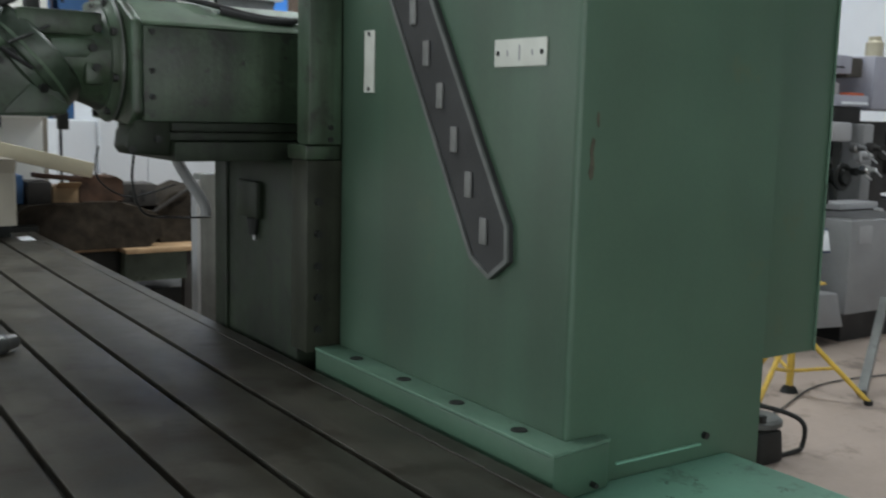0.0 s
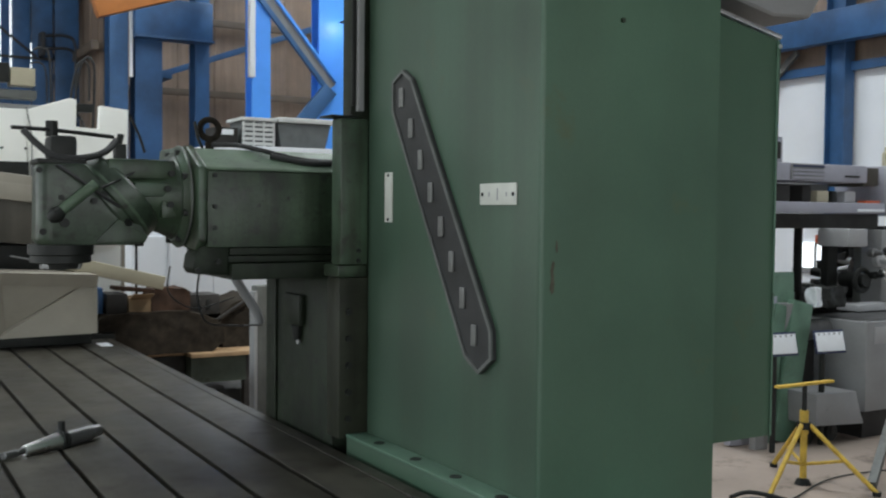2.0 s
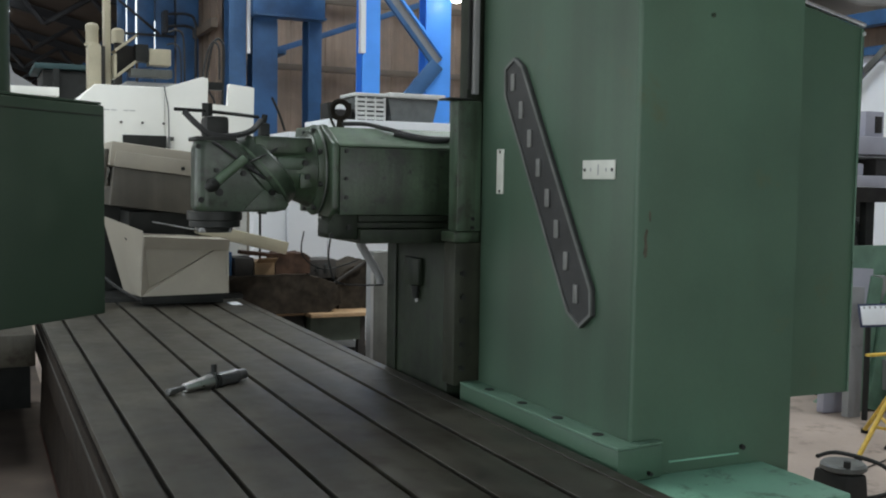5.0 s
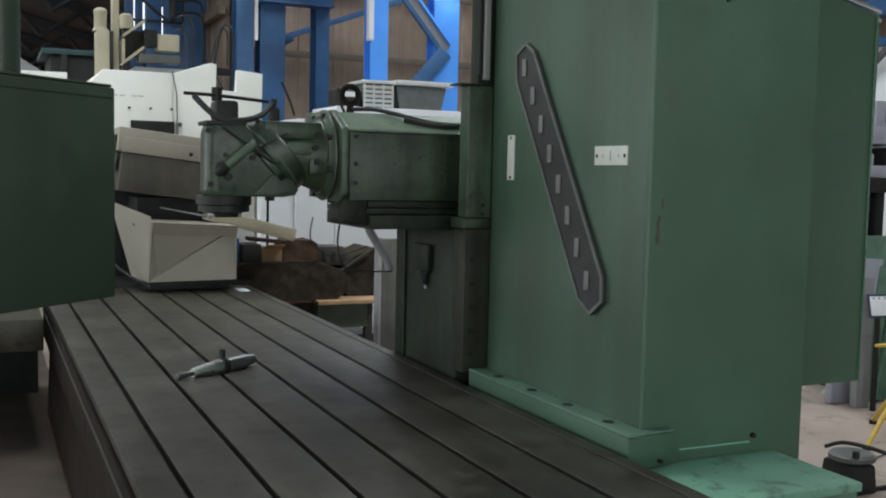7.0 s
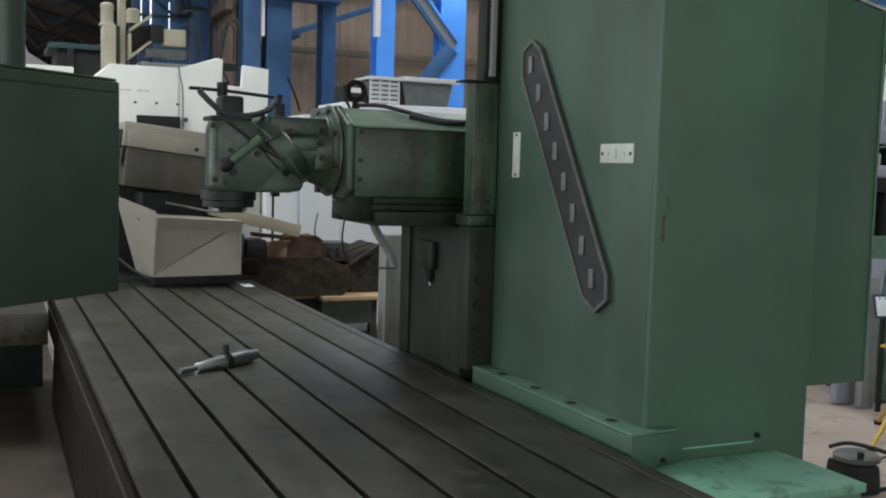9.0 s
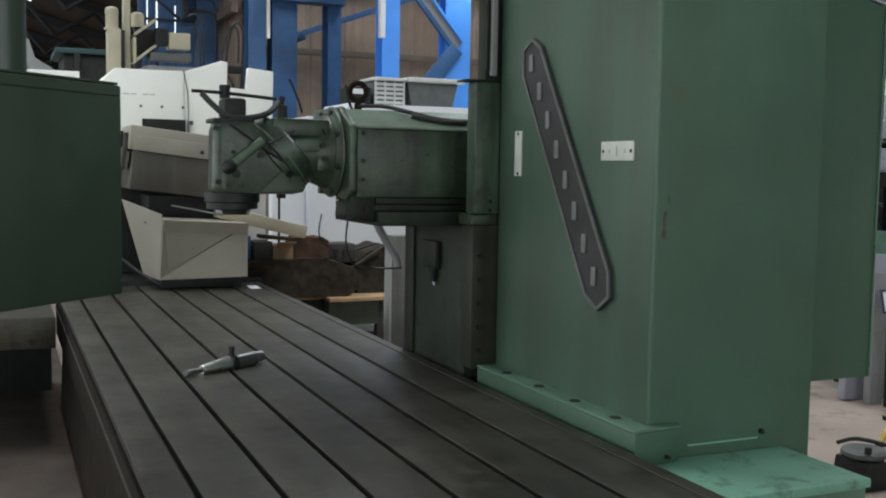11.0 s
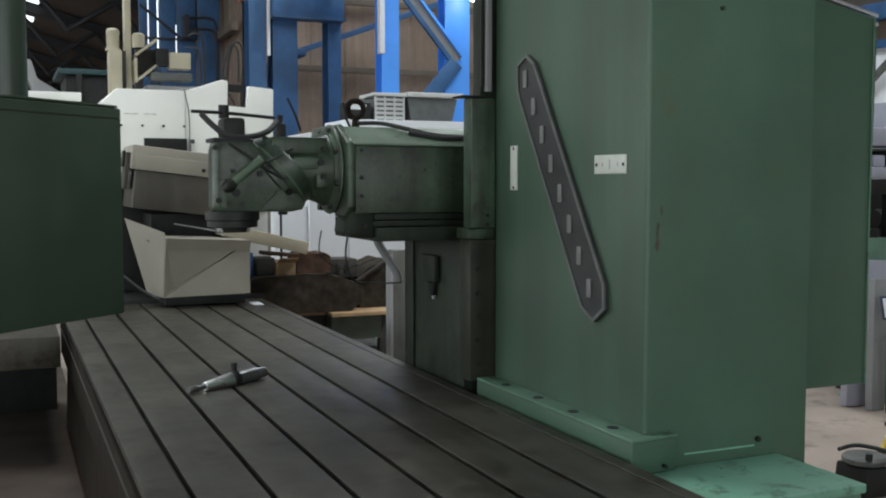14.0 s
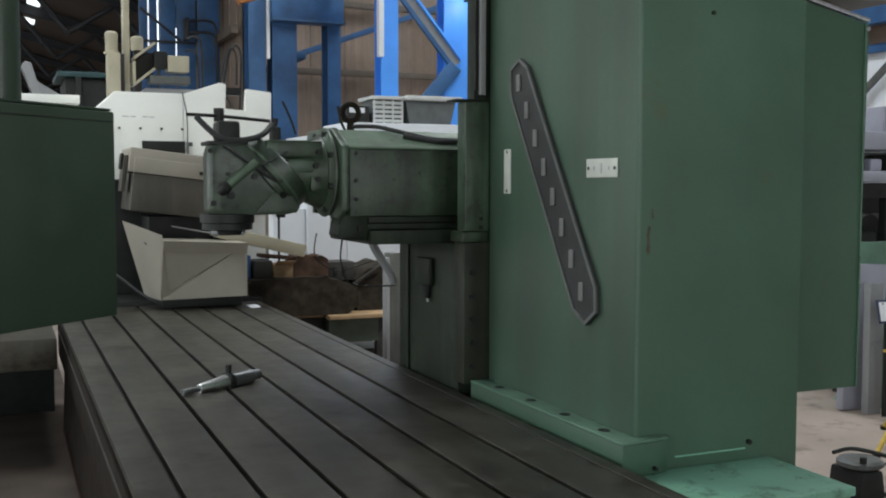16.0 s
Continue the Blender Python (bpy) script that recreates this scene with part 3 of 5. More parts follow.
for x, z in ((0.785, 1.318), (0.86, 1.35)):
    part("block_screw", cyl(B(), (x + HX, 1.36, z + HZ), (x + HX, 1.372, z + HZ), 0.011, seg=8), BLACK, head)
# front flange of the ram: heavy collar with a worn rim
bm = prism(B(), [(1.343, 1.42), (1.343, 1.685), (1.505, 1.766), (1.862, 1.766), (1.88, 1.71), (1.8, 1.5), (1.6, 1.40), (1.40, 1.385)], "x", 0.782 + HX, 0.814 + HX)
bmesh.ops.translate(bm, vec=(0, 0, HZ), verts=bm.verts[:])
flange = part("ram_flange", soften(bm, 0.014, 3), GREEN_STAIN, head, "flanged front plate of the ram with bolts")
m = pose(0.782 + HX, 1.57, 1.58 + HZ, 0, -90, 0)
part("flange_ring", lathe(B(), [(0.182, 0.0), (0.186, 0.008), (0.182, 0.018), (0.17, 0.024), (0.16, 0.034)], m, 48), GREEN_STAIN, flange)
part("worn_edge", lathe(B(), [(0.1855, 0.0065), (0.187, 0.008), (0.187, 0.011), (0.1855, 0.0125)], m, 48), PLATE_RIM, flange, "bare worn edge")
for k in range(8):
    a = k * math.tau / 8 + 0.35
    y, z = 1.57 + 0.168 * math.cos(a), 1.58 + HZ + 0.168 * math.sin(a)
    part("flange_bolt", cyl(B(), (0.746 + HX, y, z), (0.765 + HX, y, z), 0.012, seg=6), BLACK, head)
for z in (1.655, 1.545, 1.47):
    part("side_bolt", cyl(B(), (0.84 + HX, 1.342, z + HZ), (0.84 + HX, 1.352, z + HZ), 0.009, seg=6), BLACK, head)
# neck between ram and swivel
m = pose(0.75 + HX, 1.58, 1.58 + HZ, 0, -90, 0)
part("neck", lathe(B(), [(0.155, 0.0), (0.14, 0.03), (0.125, 0.07), (0.118, 0.2)], m, 36), GREEN_OLD, head)
part("neck_top", hb(0.50, 1.455, 1.638, 0.735, 1.76, 1.708, 0.014), GREEN_OLD, head)
part("neck_rib", hb(0.585, 1.45, 1.575, 0.735, 1.52, 1.63, 0.012), GREEN_STAIN, head)
part("neck_boss", hb(0.68, 1.448, 1.50, 0.735, 1.52, 1.566, 0.012), GREEN_OLD, head)
for x, z in ((0.71, 1.55), (0.70, 1.605), (0.715, 1.66)):
    part("boss_screw", cyl(B(), (x + HX, 1.437, z + HZ), (x + HX, 1.452, z + HZ), 0.012, seg=8), BLACK, head)
# tilted swivel ring
m = pose(0.55 + HX, 1.59, 1.566 + HZ, 0, 48.5, 0)
ring_part = part("swivel_ring", lathe(B(), [(0.14, -0.06), (0.156, -0.054), (0.158, -0.03), (0.168, -0.026), (0.172, -0.018), (0.172, 0.046), (0.162, 0.056), (0.13, 0.062)], m, 56), GREEN_HEAD, head, "tilted swivel ring with oily worn paint")
part("graduated_scale", lathe(B(), [(0.1722, -0.009), (0.1732, -0.008), (0.1732, 0.0), (0.1722, 0.001)], m, 56), GREEN_TOP, ring_part, "worn scale line")
for a in (205, 250, 295, 330):
    d = m.to_3x3() @ Vector((math.cos(radians(a)), math.sin(radians(a)), 0))
    c = m.translation + d * 0.154 + (m.to_3x3() @ Vector((0, 0, -0.042)))
    part("ring_bolt", cyl(B(), c, c + d * 0.016, 0.013, seg=8), BLACK, ring_part)
part("bent_rod", tube(B(), [(0.71, 1.62, 1.74 + HZ), (0.69, 1.62, 1.80 + HZ), (0.655, 1.62, 1.875 + HZ)], 0.005, 8), BLACK, head)
# spindle housing
bm = prism(B(), [(0.28, 1.685), (0.27, 1.65), (0.268, 1.425), (0.28, 1.41), (0.58, 1.408), (0.615, 1.415), (0.635, 1.44), (0.60, 1.49), (0.425, 1.685)], "y", 1.45, 1.6)
bmesh.ops.translate(bm, vec=(HX, 0, HZ), verts=bm.verts[:])
bmesh.ops.bevel(bm, geom=[e for e in bm.edges if all(v.co.x < 0.285 + HX for v in e.verts) and abs(e.verts[0].co.y - e.verts[1].co.y) < 0.01], offset=0.04, segments=4, affect="EDGES", profile=0.5)
part("spindle_housing", soften(bm, 0.008), GREEN_HEAD, head, "angled green spindle housing")
part("housing_step", hp([(0.45, 1.415), (0.62, 1.415), (0.635, 1.44), (0.53, 1.50)], 1.444, 1.46, 0.004), GREEN_OLD, head)
m = pose(0.36 + HX, 1.55, 1.41 + HZ, 180, 0, 0)
nose = part("spindle_nose", lathe(B(), [(0.108, 0.0), (0.108, 0.034), (0.1, 0.038), (0.1, 0.062), (0.072, 0.066), (0.066, 0.084)], m, 36), BLACK, head, "black spindle nose")
for x in (-0.05, 0.05):
    part("drive_dog", box(B(), 0.352 + HX + x - 0.014, 1.5, 1.325 + HZ, 0.352 + HX + x + 0.014, 1.54, 1.345 + HZ, 0.003), STEEL_DULL, nose)
p, q = Vector((0.325 + HX, 1.425, 1.512 + HZ)), Vector((0.452 + HX, 1.42, 1.617 + HZ))
lever = part("clamp_lever", cyl(B(), p, q, 0.018, seg=14), GREEN_TOP, head, "clamp lever with a dark knob")
part("knob", lathe(B(), [(0.012, -0.028), (0.022, -0.016), (0.027, 0.0), (0.023, 0.014), (0.018, 0.024)], Matrix.Translation(p) @ (q - p).to_track_quat("Z", "Y").to_matrix().to_4x4(), 18), BLACK, lever)
for x, z, r in ((0.285, 1.455, 0.012), (0.355, 1.485, 0.016), (0.33, 1.5, 0.01), (0.45, 1.56, 0.012), (0.345, 1.57, 0.009), (0.275, 1.66, 0.01)):
    part("screw", cyl(B(), (x + HX, 1.438, z + HZ), (x + HX, 1.452, z + HZ), r, seg=8), BLACK, head)
part("top_plate", hb(0.272, 1.462, 1.684, 0.43, 1.63, 1.70, 0.004), BLACK, head)
part("top_cap", hb(0.318, 1.5, 1.70, 0.408, 1.62, 1.782, 0.016), BLACK, head, "black spindle cap")
part("drawbar_nut", cyl(B(), (0.337 + HX, 1.58, 1.782 + HZ), (0.337 + HX, 1.58, 1.835 + HZ), 0.022, seg=6), BLACK, head)
# drawbar hand bar and hoses
part("hand_bar", ht([(0.205, 1.56, 1.806), (0.34, 1.57, 1.803), (0.55, 1.6, 1.79)], 0.007, 8), BLACK, head)
part("coolant_hose", ht([(0.24, 1.54, 1.796), (0.285, 1.51, 1.745), (0.335, 1.49, 1.708), (0.42, 1.49, 1.706), (0.5, 1.52, 1.73), (0.552, 1.57, 1.775)], 0.012), RUBBER, head, "black coolant hose looped at the spindle")
part("hose_fitting", hb(0.548, 1.56, 1.70, 0.588, 1.61, 1.765, 0.008), BLACK, head)
part("fitting_tap", cyl(B(), (0.565 + HX, 1.585, 1.765 + HZ), (0.572 + HX, 1.585, 1.80 + HZ), 0.012, seg=10), BLACK, head)
part("cable", ht([(0.33, 1.445, 1.68), (0.38, 1.432, 1.645), (0.47, 1.42, 1.58), (0.535, 1.43, 1.54)], 0.006, 8), RUBBER, head)
part("cable", ht([(0.47, 1.415, 1.605), (0.53, 1.43, 1.632), (0.585, 1.45, 1.66)], 0.004, 8), RUBBER, head)
EX = 0.9
ring = [(EX + HX + 0.036 * math.cos(a), 1.6, 1.835 + HZ + 0.036 * math.sin(a)) for a in np.linspace(0, math.tau, 12, endpoint=False)]
eye = part("eyebolt", tube(B(), ring, 0.012, 10, 4, True), CAST, head, "dark lifting eyebolt")
part("eyebolt_shank", cyl(B(), (EX + HX, 1.6, 1.752 + HZ), (EX + HX, 1.6, 1.80 + HZ), 0.018, 0.013), CAST, eye)
part("hook_stub", ht([(EX - 0.03, 1.58, 1.757), (EX - 0.05, 1.58, 1.80), (EX - 0.062, 1.58, 1.86)], 0.006, 8), BLACK, head)
part("power_cable", ht([(0.9, 1.58, 1.775), (0.99, 1.54, 1.775), (1.06, 1.47, 1.755), (1.2, 1.41, 1.722), (1.36, 1.4, 1.718)], 0.009), RUBBER, head, "thick black cable lying on the ram")
part("power_cable", ht([(1.08, 1.44, 1.735), (1.2, 1.395, 1.712), (1.3, 1.385, 1.712)], 0.011), RUBBER, head)
part("drain_hose", tube(B(), [(1.15, 1.93, 1.36 + HZ), (1.16, 1.94, 1.32), (1.2, 1.95, 1.25), (1.262, 1.96, 1.16), (1.28, 1.97, 1.11)], 0.02, 10), GREY, head, "grey hose hanging under the ram")
part("thin_wire", ht([(0.86, 1.6, 1.29), (0.87, 1.65, 1.2), (0.92, 1.7, 1.1), (1.05, 1.8, 1.07), (1.2, 1.85, 1.06)], 0.004, 6), RUBBER, head)
part("thin_wire", tube(B(), [(0.82 + HX, 1.85, 1.31 + HZ), (0.83 + HX, 1.9, 1.2 + HZ), (0.95 + HX, 1.95, 1.13 + HZ), (1.16, 1.95, 1.17 + HZ)], 0.003, 6), RUBBER, head)

# table with T-slots
table = thing("machine_table", (0.55, 1.6, 0.0), "long grey cast-iron machine table with T-slots", "machine table")
Y0, Y1 = -3.2, 4.62
XS = [-0.115] + [0.2 * k for k in range(6)] + [1.245]
for i in range(7):
    x0 = XS[i] + (0.0095 if i else 0)
    x1 = XS[i + 1] - (0.0095 if i < 6 else 0)
    part("table_strip", box(B(), x0, Y0, TZ - 0.028, x1, Y1, TZ, 0.003), IRON, table)
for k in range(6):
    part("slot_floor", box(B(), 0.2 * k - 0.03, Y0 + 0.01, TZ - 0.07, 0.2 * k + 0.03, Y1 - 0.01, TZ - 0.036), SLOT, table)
# sides, edge and way cover in a darker, browner iron than the top
part("table_body", box(B(), -0.112, Y0, TZ - 0.30, 1.242, Y1 - 0.004, TZ - 0.072, 0.006), IRON_SIDE, table, "dark brown side of the table")
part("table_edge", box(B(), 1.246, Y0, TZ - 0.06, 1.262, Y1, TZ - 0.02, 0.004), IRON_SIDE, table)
part("bed", box(B(), 0.1, -3.0, 0.0, 1.05, 4.4, TZ - 0.302, 0.01), GREEN_OLD, table)
part("way_cover", prism(B(), [(-0.1, 0.0), (-0.085, 0.43), (0.098, 0.445), (0.098, 0.0)], "y", -3.0, 4.4), IRON_SIDE, table, "dark brown way cover along the bed")
part("side_groove", box(B(), -0.1165, Y0, TZ - 0.13, -0.1125, Y1 - 0.01, TZ - 0.118), SLOT, table)
part("way_edge", box(B(), -0.108, -2.9, 0.013, -0.101, 4.3, 0.03, 0.002), RUST_RED, table, "reddish rusty bottom edge")
# raised dark strip drawn for the groove along the table's far margin
part("margin_groove", box(B(), 1.188, Y0, TZ + 0.0005, 1.196, Y1, TZ + 0.003, 0.001), SLOT, table)
solo("paper_scrap", box(B(), 1.10, 4.24, TZ, 1.17, 4.40, TZ + 0.004, 0.001), PAPER, "small white paper scrap lying on the table", "paper")

# taper tool holder lying on the table
tool = thing("tool_holder", (0.37, 1.46, TZ), "steep-taper steel tool holder lying on the table", "tool holder")
ta, tb = Vector((0.205, 1.47, TZ + 0.016)), Vector((0.562, 1.685, TZ + 0.03))
ax = (tb - ta).normalized()
m = Matrix.Translation(ta) @ ax.to_track_quat("Z", "Y").to_matrix().to_4x4()
L = (tb - ta).length
part("pull_stud", lathe(B(), [(0.01, 0.0), (0.014, 0.004), (0.014, 0.05), (0.011, 0.055), (0.011, 0.085)], m), STEEL_DULL, tool)
part("taper", lathe(B(), [(0.017, 0.086), (0.0185, 0.09), (0.031, L * 0.54)], m, 36), STEEL_GROUND, tool, "bright ground taper")
part("flange", lathe(B(), [(0.031, L * 0.545), (0.037, L * 0.55), (0.037, L * 0.565), (0.033, L * 0.57), (0.033, L * 0.585), (0.037, L * 0.59), (0.037, L * 0.61), (0.031, L * 0.615)], m, 36), BLACK, tool)
part("drive_key", cyl(B(), tuple(ta + ax * L * 0.58 + Vector((0, 0, 0.03))), tuple(ta + ax * L * 0.58 + Vector((0, 0, 0.068))), 0.012, seg=10), BLACK, tool)
part("collet_body", lathe(B(), [(0.029, L * 0.616), (0.029, L * 0.88), (0.024, L * 0.9), (0.022, L * 0.985), (0.017, L)], m, 32), STEEL_DULL, tool, "dull grey collet body")

# fixings on the column face
nameplate = thing("nameplate", (1.345, 0.6, 1.5), "diagonal dark cast nameplate with raised rim and worn grey bars", "nameplate")
OUT = [(0.868, 2.018), (0.795, 2.05), (0.732, 2.014), (0.252, 1.254), (0.248, 1.17), (0.318, 1.121), (0.395, 1.16), (0.866, 1.917)]
part("plate", prism(B(), OUT, "x", 1.338, 1.3495), PLATE, nameplate)
bm = B()
n = len(OUT)


def inset(poly, d):
    """The outline moved inwards by d."""
    res = []
    for i in range(len(poly)):
        a, b_, c_ = Vector(poly[i - 1]), Vector(poly[i]), Vector(poly[(i + 1) % len(poly)])
        e0, e1 = (b_ - a).normalized(), (c_ - b_).normalized()
        n0, n1 = Vector((-e0.y, e0.x)), Vector((-e1.y, e1.x))
        k = (n0 + n1) / max(0.3, 1 + n0.dot(n1))
        res.append(b_ + k * d)
    return res


area = sum(OUT[i - 1][0] * OUT[i][1] - OUT[i][0] * OUT[i - 1][1] for i in range(n))
IN = inset(OUT, 0.011 if area > 0 else -0.011)
for i in range(n):
    j = (i + 1) % n
    quad = [OUT[i], OUT[j], tuple(IN[j]), tuple(IN[i])]
    prism(bm, quad, "x", 1.331, 1.3378)
part("rim", bm, PLATE_RIM, nameplate, "raised worn metal rim")
for k in range(8):
    u = k / 7
    yc, zc = 0.803 + (0.346 - 0.803) * u, 1.961 + (1.231 - 1.961) * u
    part("raised_bar", box(B(), 1.331, yc - 0.013, zc - 0.031, 1.3378, yc + 0.013, zc + 0.031, 0.003), BAR, nameplate)

small = thing("instruction_tag", (1.347, 0.23, 1.615), "white engraved tag screwed to the column", "tag", "white tags")
part("tag_plate", box(B(), 1.3445, 0.152, 1.609, 1.3495, 0.336, 1.67, 0.0015), TAG, small)
for yy in (0.166, 0.322):
    part("screw", cyl(B(), (1.343, yy, 1.639), (1.345, yy, 1.639), 0.006, seg=10), BLACK, small)
for yy, h in ((0.245, 0.017), (0.2, 0.006), (0.288, 0.006)):
    part("printed_bar", box(B(), 1.3438, yy - 0.004, 1.639 - h, 1.3444, yy + 0.002, 1.639 + h), GREY_LT, small)
tall = thing("instruction_tag", (1.347, 0.905, 1.615), "tall white engraved tag screwed to the column", "tag", "white tags")
part("tag_plate", box(B(), 1.3445, 0.885, 1.552, 1.3495, 0.938, 1.72, 0.0015), TAG, tall)
for zz in (1.562, 1.71):
    part("screw", cyl(B(), (1.343, 0.911, zz), (1.345, 0.911, zz), 0.006, seg=10), BLACK, tall)

# control pendant on its hanging post, turned towards the operator
pend = thing("control_pendant", (-0.4, 0.3, 1.2), "dark green control box hanging from a post beside the table", "control box")
pm = pose(-0.113, 0.62, 0, 0, 0, 43)
bm = box(B(), -0.66, 0.0, 1.191, 0.0, 0.34, 1.8)
bmesh.ops.transform(bm, matrix=pm, verts=bm.verts[:])
part("enclosure", soften(bm, 0.008), GREEN_BOX, pend)
part("top_lip", box(B(), -0.65, 0.004, 1.801, -0.01, 0.03, 1.808, 0.002, pm), GREEN_BOX, pend)
part("door_seam", box(B(), -0.64, -0.0015, 1.768, -0.012, 0.0, 1.771, 0.0, pm), BLACK, pend)
part("hanger_post", cyl(B(), (-0.43, 0.46, 1.8), (-0.43, 0.46, 7.6), 0.06, seg=24), GREEN_BOX, pend, "green pipe hanger")


# ---- behind the table ----
white = thing("white_machining_centre", (0.8, 5.6, 0.0), "white machine tool with beige guards standing behind the table", "machine tool")
bm = prism(B(), [(0.18, 1.62), (0.18, 2.1), (0.33, 2.26), (0.82, 2.26), (0.82, 1.62)], "y", 5.2, 6.6)
part("front_guard", soften(bm, 0.01), WHITE, white, "white sheet guard with a dark slot")
bm = prism(B(), [(0.823, 1.4), (0.823, 2.26), (1.1, 2.355), (1.145, 2.345), (1.14, 2.16), (1.29, 2.15), (1.3, 2.315), (1.495, 2.295), (1.48, 1.4)], "y", 5.22, 5.3)
part("side_guard", soften(bm, 0.008), WHITE, white)
part("guard_roof", box(B(), 0.823, 5.302, 0.9, 1.46, 6.5, 2.06, 0.01), WHITE, white)
part("hose_clamp", box(B(), 1.15, 5.31, 2.27, 1.275, 5.35, 2.33, 0.006), BLACK, white)
# black box: the unlit space below the guard put into its colour
part("lower_body", box(B(), 0.2, 5.24, 0.772, 0.815, 6.55, 1.617, 0.01), BLACK, white, "lower body drawn black for the unlit space")
part("slot", box(B(), 0.52, 5.19, 1.79, 0.83, 5.21, 1.905, 0.003), BLACK, white)
for x0, x1 in ((0.384, 0.43), (0.442, 0.48), (0.527, 0.562), (0.572, 0.61)):
    part("scuff_mark", box(B(), x0, 5.1965, 2.078, x1, 5.1985, 2.083), GREY_LT, white)
part("seam_cable", tube(B(), [(0.815, 5.19, 2.27), (0.826, 5.185, 2.2), (0.845, 5.19, 2.1), (0.85, 5.2, 1.9), (0.845, 5.205, 1.8)], 0.004, 6), GREY_DK, white)
part("slot_hinge", box(B(), 0.842, 5.185, 1.77, 0.858, 5.215, 1.9, 0.003), STEEL_DULL, white)
part("slot_latch", box(B(), 0.858, 5.19, 1.87, 0.885, 5.215, 1.9, 0.004), GREY_DK, white)
for x in (0.36, 0.51, 0.66, 0.81):
    part("screw", cyl(B(), (x, 5.185, 1.995), (x, 5.202, 1.995), 0.009, seg=8), BLACK, white)
tilt = pose(0.66, 4.9, 1.62, 0, 6.5, 0)
part("lower_cover", box(B(), -0.305, -0.27, 0.02, 0.29, 0.3, 0.185, 0.012, tilt), BEIGE, white, "beige sliding cover")
part("cover_lip", box(B(), -0.275, -0.305, 0.018, 0.29, -0.273, 0.122, 0.006, tilt), BEIGE, white, "proud front lip of the cover")
# skirt and side flap in a darker beige than the cover
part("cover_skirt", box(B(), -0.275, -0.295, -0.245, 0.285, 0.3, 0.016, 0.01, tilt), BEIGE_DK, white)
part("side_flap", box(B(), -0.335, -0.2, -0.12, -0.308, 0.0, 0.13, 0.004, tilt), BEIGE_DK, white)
part("flap_tab", box(B(), -0.352, -0.16, 0.03, -0.337, -0.05, 0.14, 0.003, tilt), BLACK, white)
part("cover_screw", cyl(B(), (0.84, 4.585, 1.66), (0.84, 4.6, 1.66), 0.014, seg=8), BLACK, white)
bm = B()
vs = [bm.verts.new(p) for p in ((0.515, 4.3, 0.82), (1.085, 4.28, 0.83), (1.08, 4.25, 1.19), (0.53, 4.25, 1.215), (0.575, 4.345, 0.87), (1.065, 4.285, 1.165),
                                (0.515, 5.0, 0.82), (1.085, 5.0, 0.83), (1.08, 5.0, 1.19), (0.53, 5.0, 1.215))]
for f in ((0, 1, 5), (0, 5, 4), (4, 5, 2, 3), (0, 4, 3), (1, 2, 5), (6, 7, 8, 9), (0, 1, 7, 6), (3, 2, 8, 9), (0, 3, 9, 6), (1, 2, 8, 7)):
    bm.faces.new([vs[k] for k in f])
part("trough", bm, BEIGE, white, "folded beige chip trough")


def plate(corners, t):
    """A flat sheet of four corners and thickness t towards +y."""
    bm = B()
    lo = [bm.verts.new(p) for p in corners]
    hi = [bm.verts.new((p[0], p[1] + t, p[2])) for p in corners]
    bm.faces.new(lo)
    bm.faces.new(hi[::-1])
    for i in range(4):
        bm.faces.new((lo[i], lo[(i + 1) % 4], hi[(i + 1) % 4], hi[i]))
    return bm


part("trough_wing", plate([(0.31, 4.6, 1.34), (0.528, 4.28, 1.25), (0.513, 4.31, 0.82), (0.45, 4.6, 0.82)], 0.02), BEIGE, white, "bent beige side wing")
# black plate drawn for the dark opening in the wing
part("wing_hole", plate([(0.394, 4.485, 1.214), (0.441, 4.406, 1.196), (0.471, 4.415, 0.938), (0.4455, 4.49, 0.943)], 0.012), BLACK, white)
part("trough_lip", plate([(0.53, 4.215, 1.217), (1.08, 4.215, 1.192), (1.08, 4.262, 1.115), (0.535, 4.262, 1.14)], 0.012), BEIGE, white, "bent lip of the trough")
# black block painted in for the shaded gap between trough and table
part("trough_gap", box(B(), 0.54, 4.42, 0.752, 1.08, 5.0, 0.818, 0.004), BLACK, white)
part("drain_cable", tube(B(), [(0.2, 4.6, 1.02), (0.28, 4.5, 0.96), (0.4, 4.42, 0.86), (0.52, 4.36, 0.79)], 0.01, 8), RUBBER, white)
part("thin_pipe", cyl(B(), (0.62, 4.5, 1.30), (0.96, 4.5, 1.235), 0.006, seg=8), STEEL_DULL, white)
# black base and plain black box fill the shaded void under the cover
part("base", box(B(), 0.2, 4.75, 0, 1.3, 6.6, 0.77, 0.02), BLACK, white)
part("cover_void", box(B(), 0.5, 4.75, 1.17, 1.0, 5.2, 1.36, 0.01), BLACK, white)
part("drive_unit", box(B(), 0.32, 5.5, 2.2, 0.41, 5.7, 2.575, 0.01), CREAM, white, "cream upright")
part("motor", lathe(B(), [(0.057, 0), (0.057, 0.014), (0.046, 0.02), (0.046, 0.12), (0.049, 0.122), (0.049, 0.15), (0.038, 0.165), (0.018, 0.172)], pose(0.355, 5.6, 2.576)), CREAM, white, "cream electric motor")
# dark slab: shade on the upright's right side put into a part
part("drive_shaded_side", box(B(), 0.412, 5.54, 2.2, 0.443, 5.7, 2.575, 0.006), DARK, white)
part("small_motor", lathe(B(), [(0.05, 0), (0.05, 0.1), (0.03, 0.115)], pose(0.59, 6.0, 2.66)), CREAM, white)
part("small_motor_bracket", box(B(), 0.56, 5.97, 2.3, 0.62, 6.03, 2.66, 0.006), DARK, white)
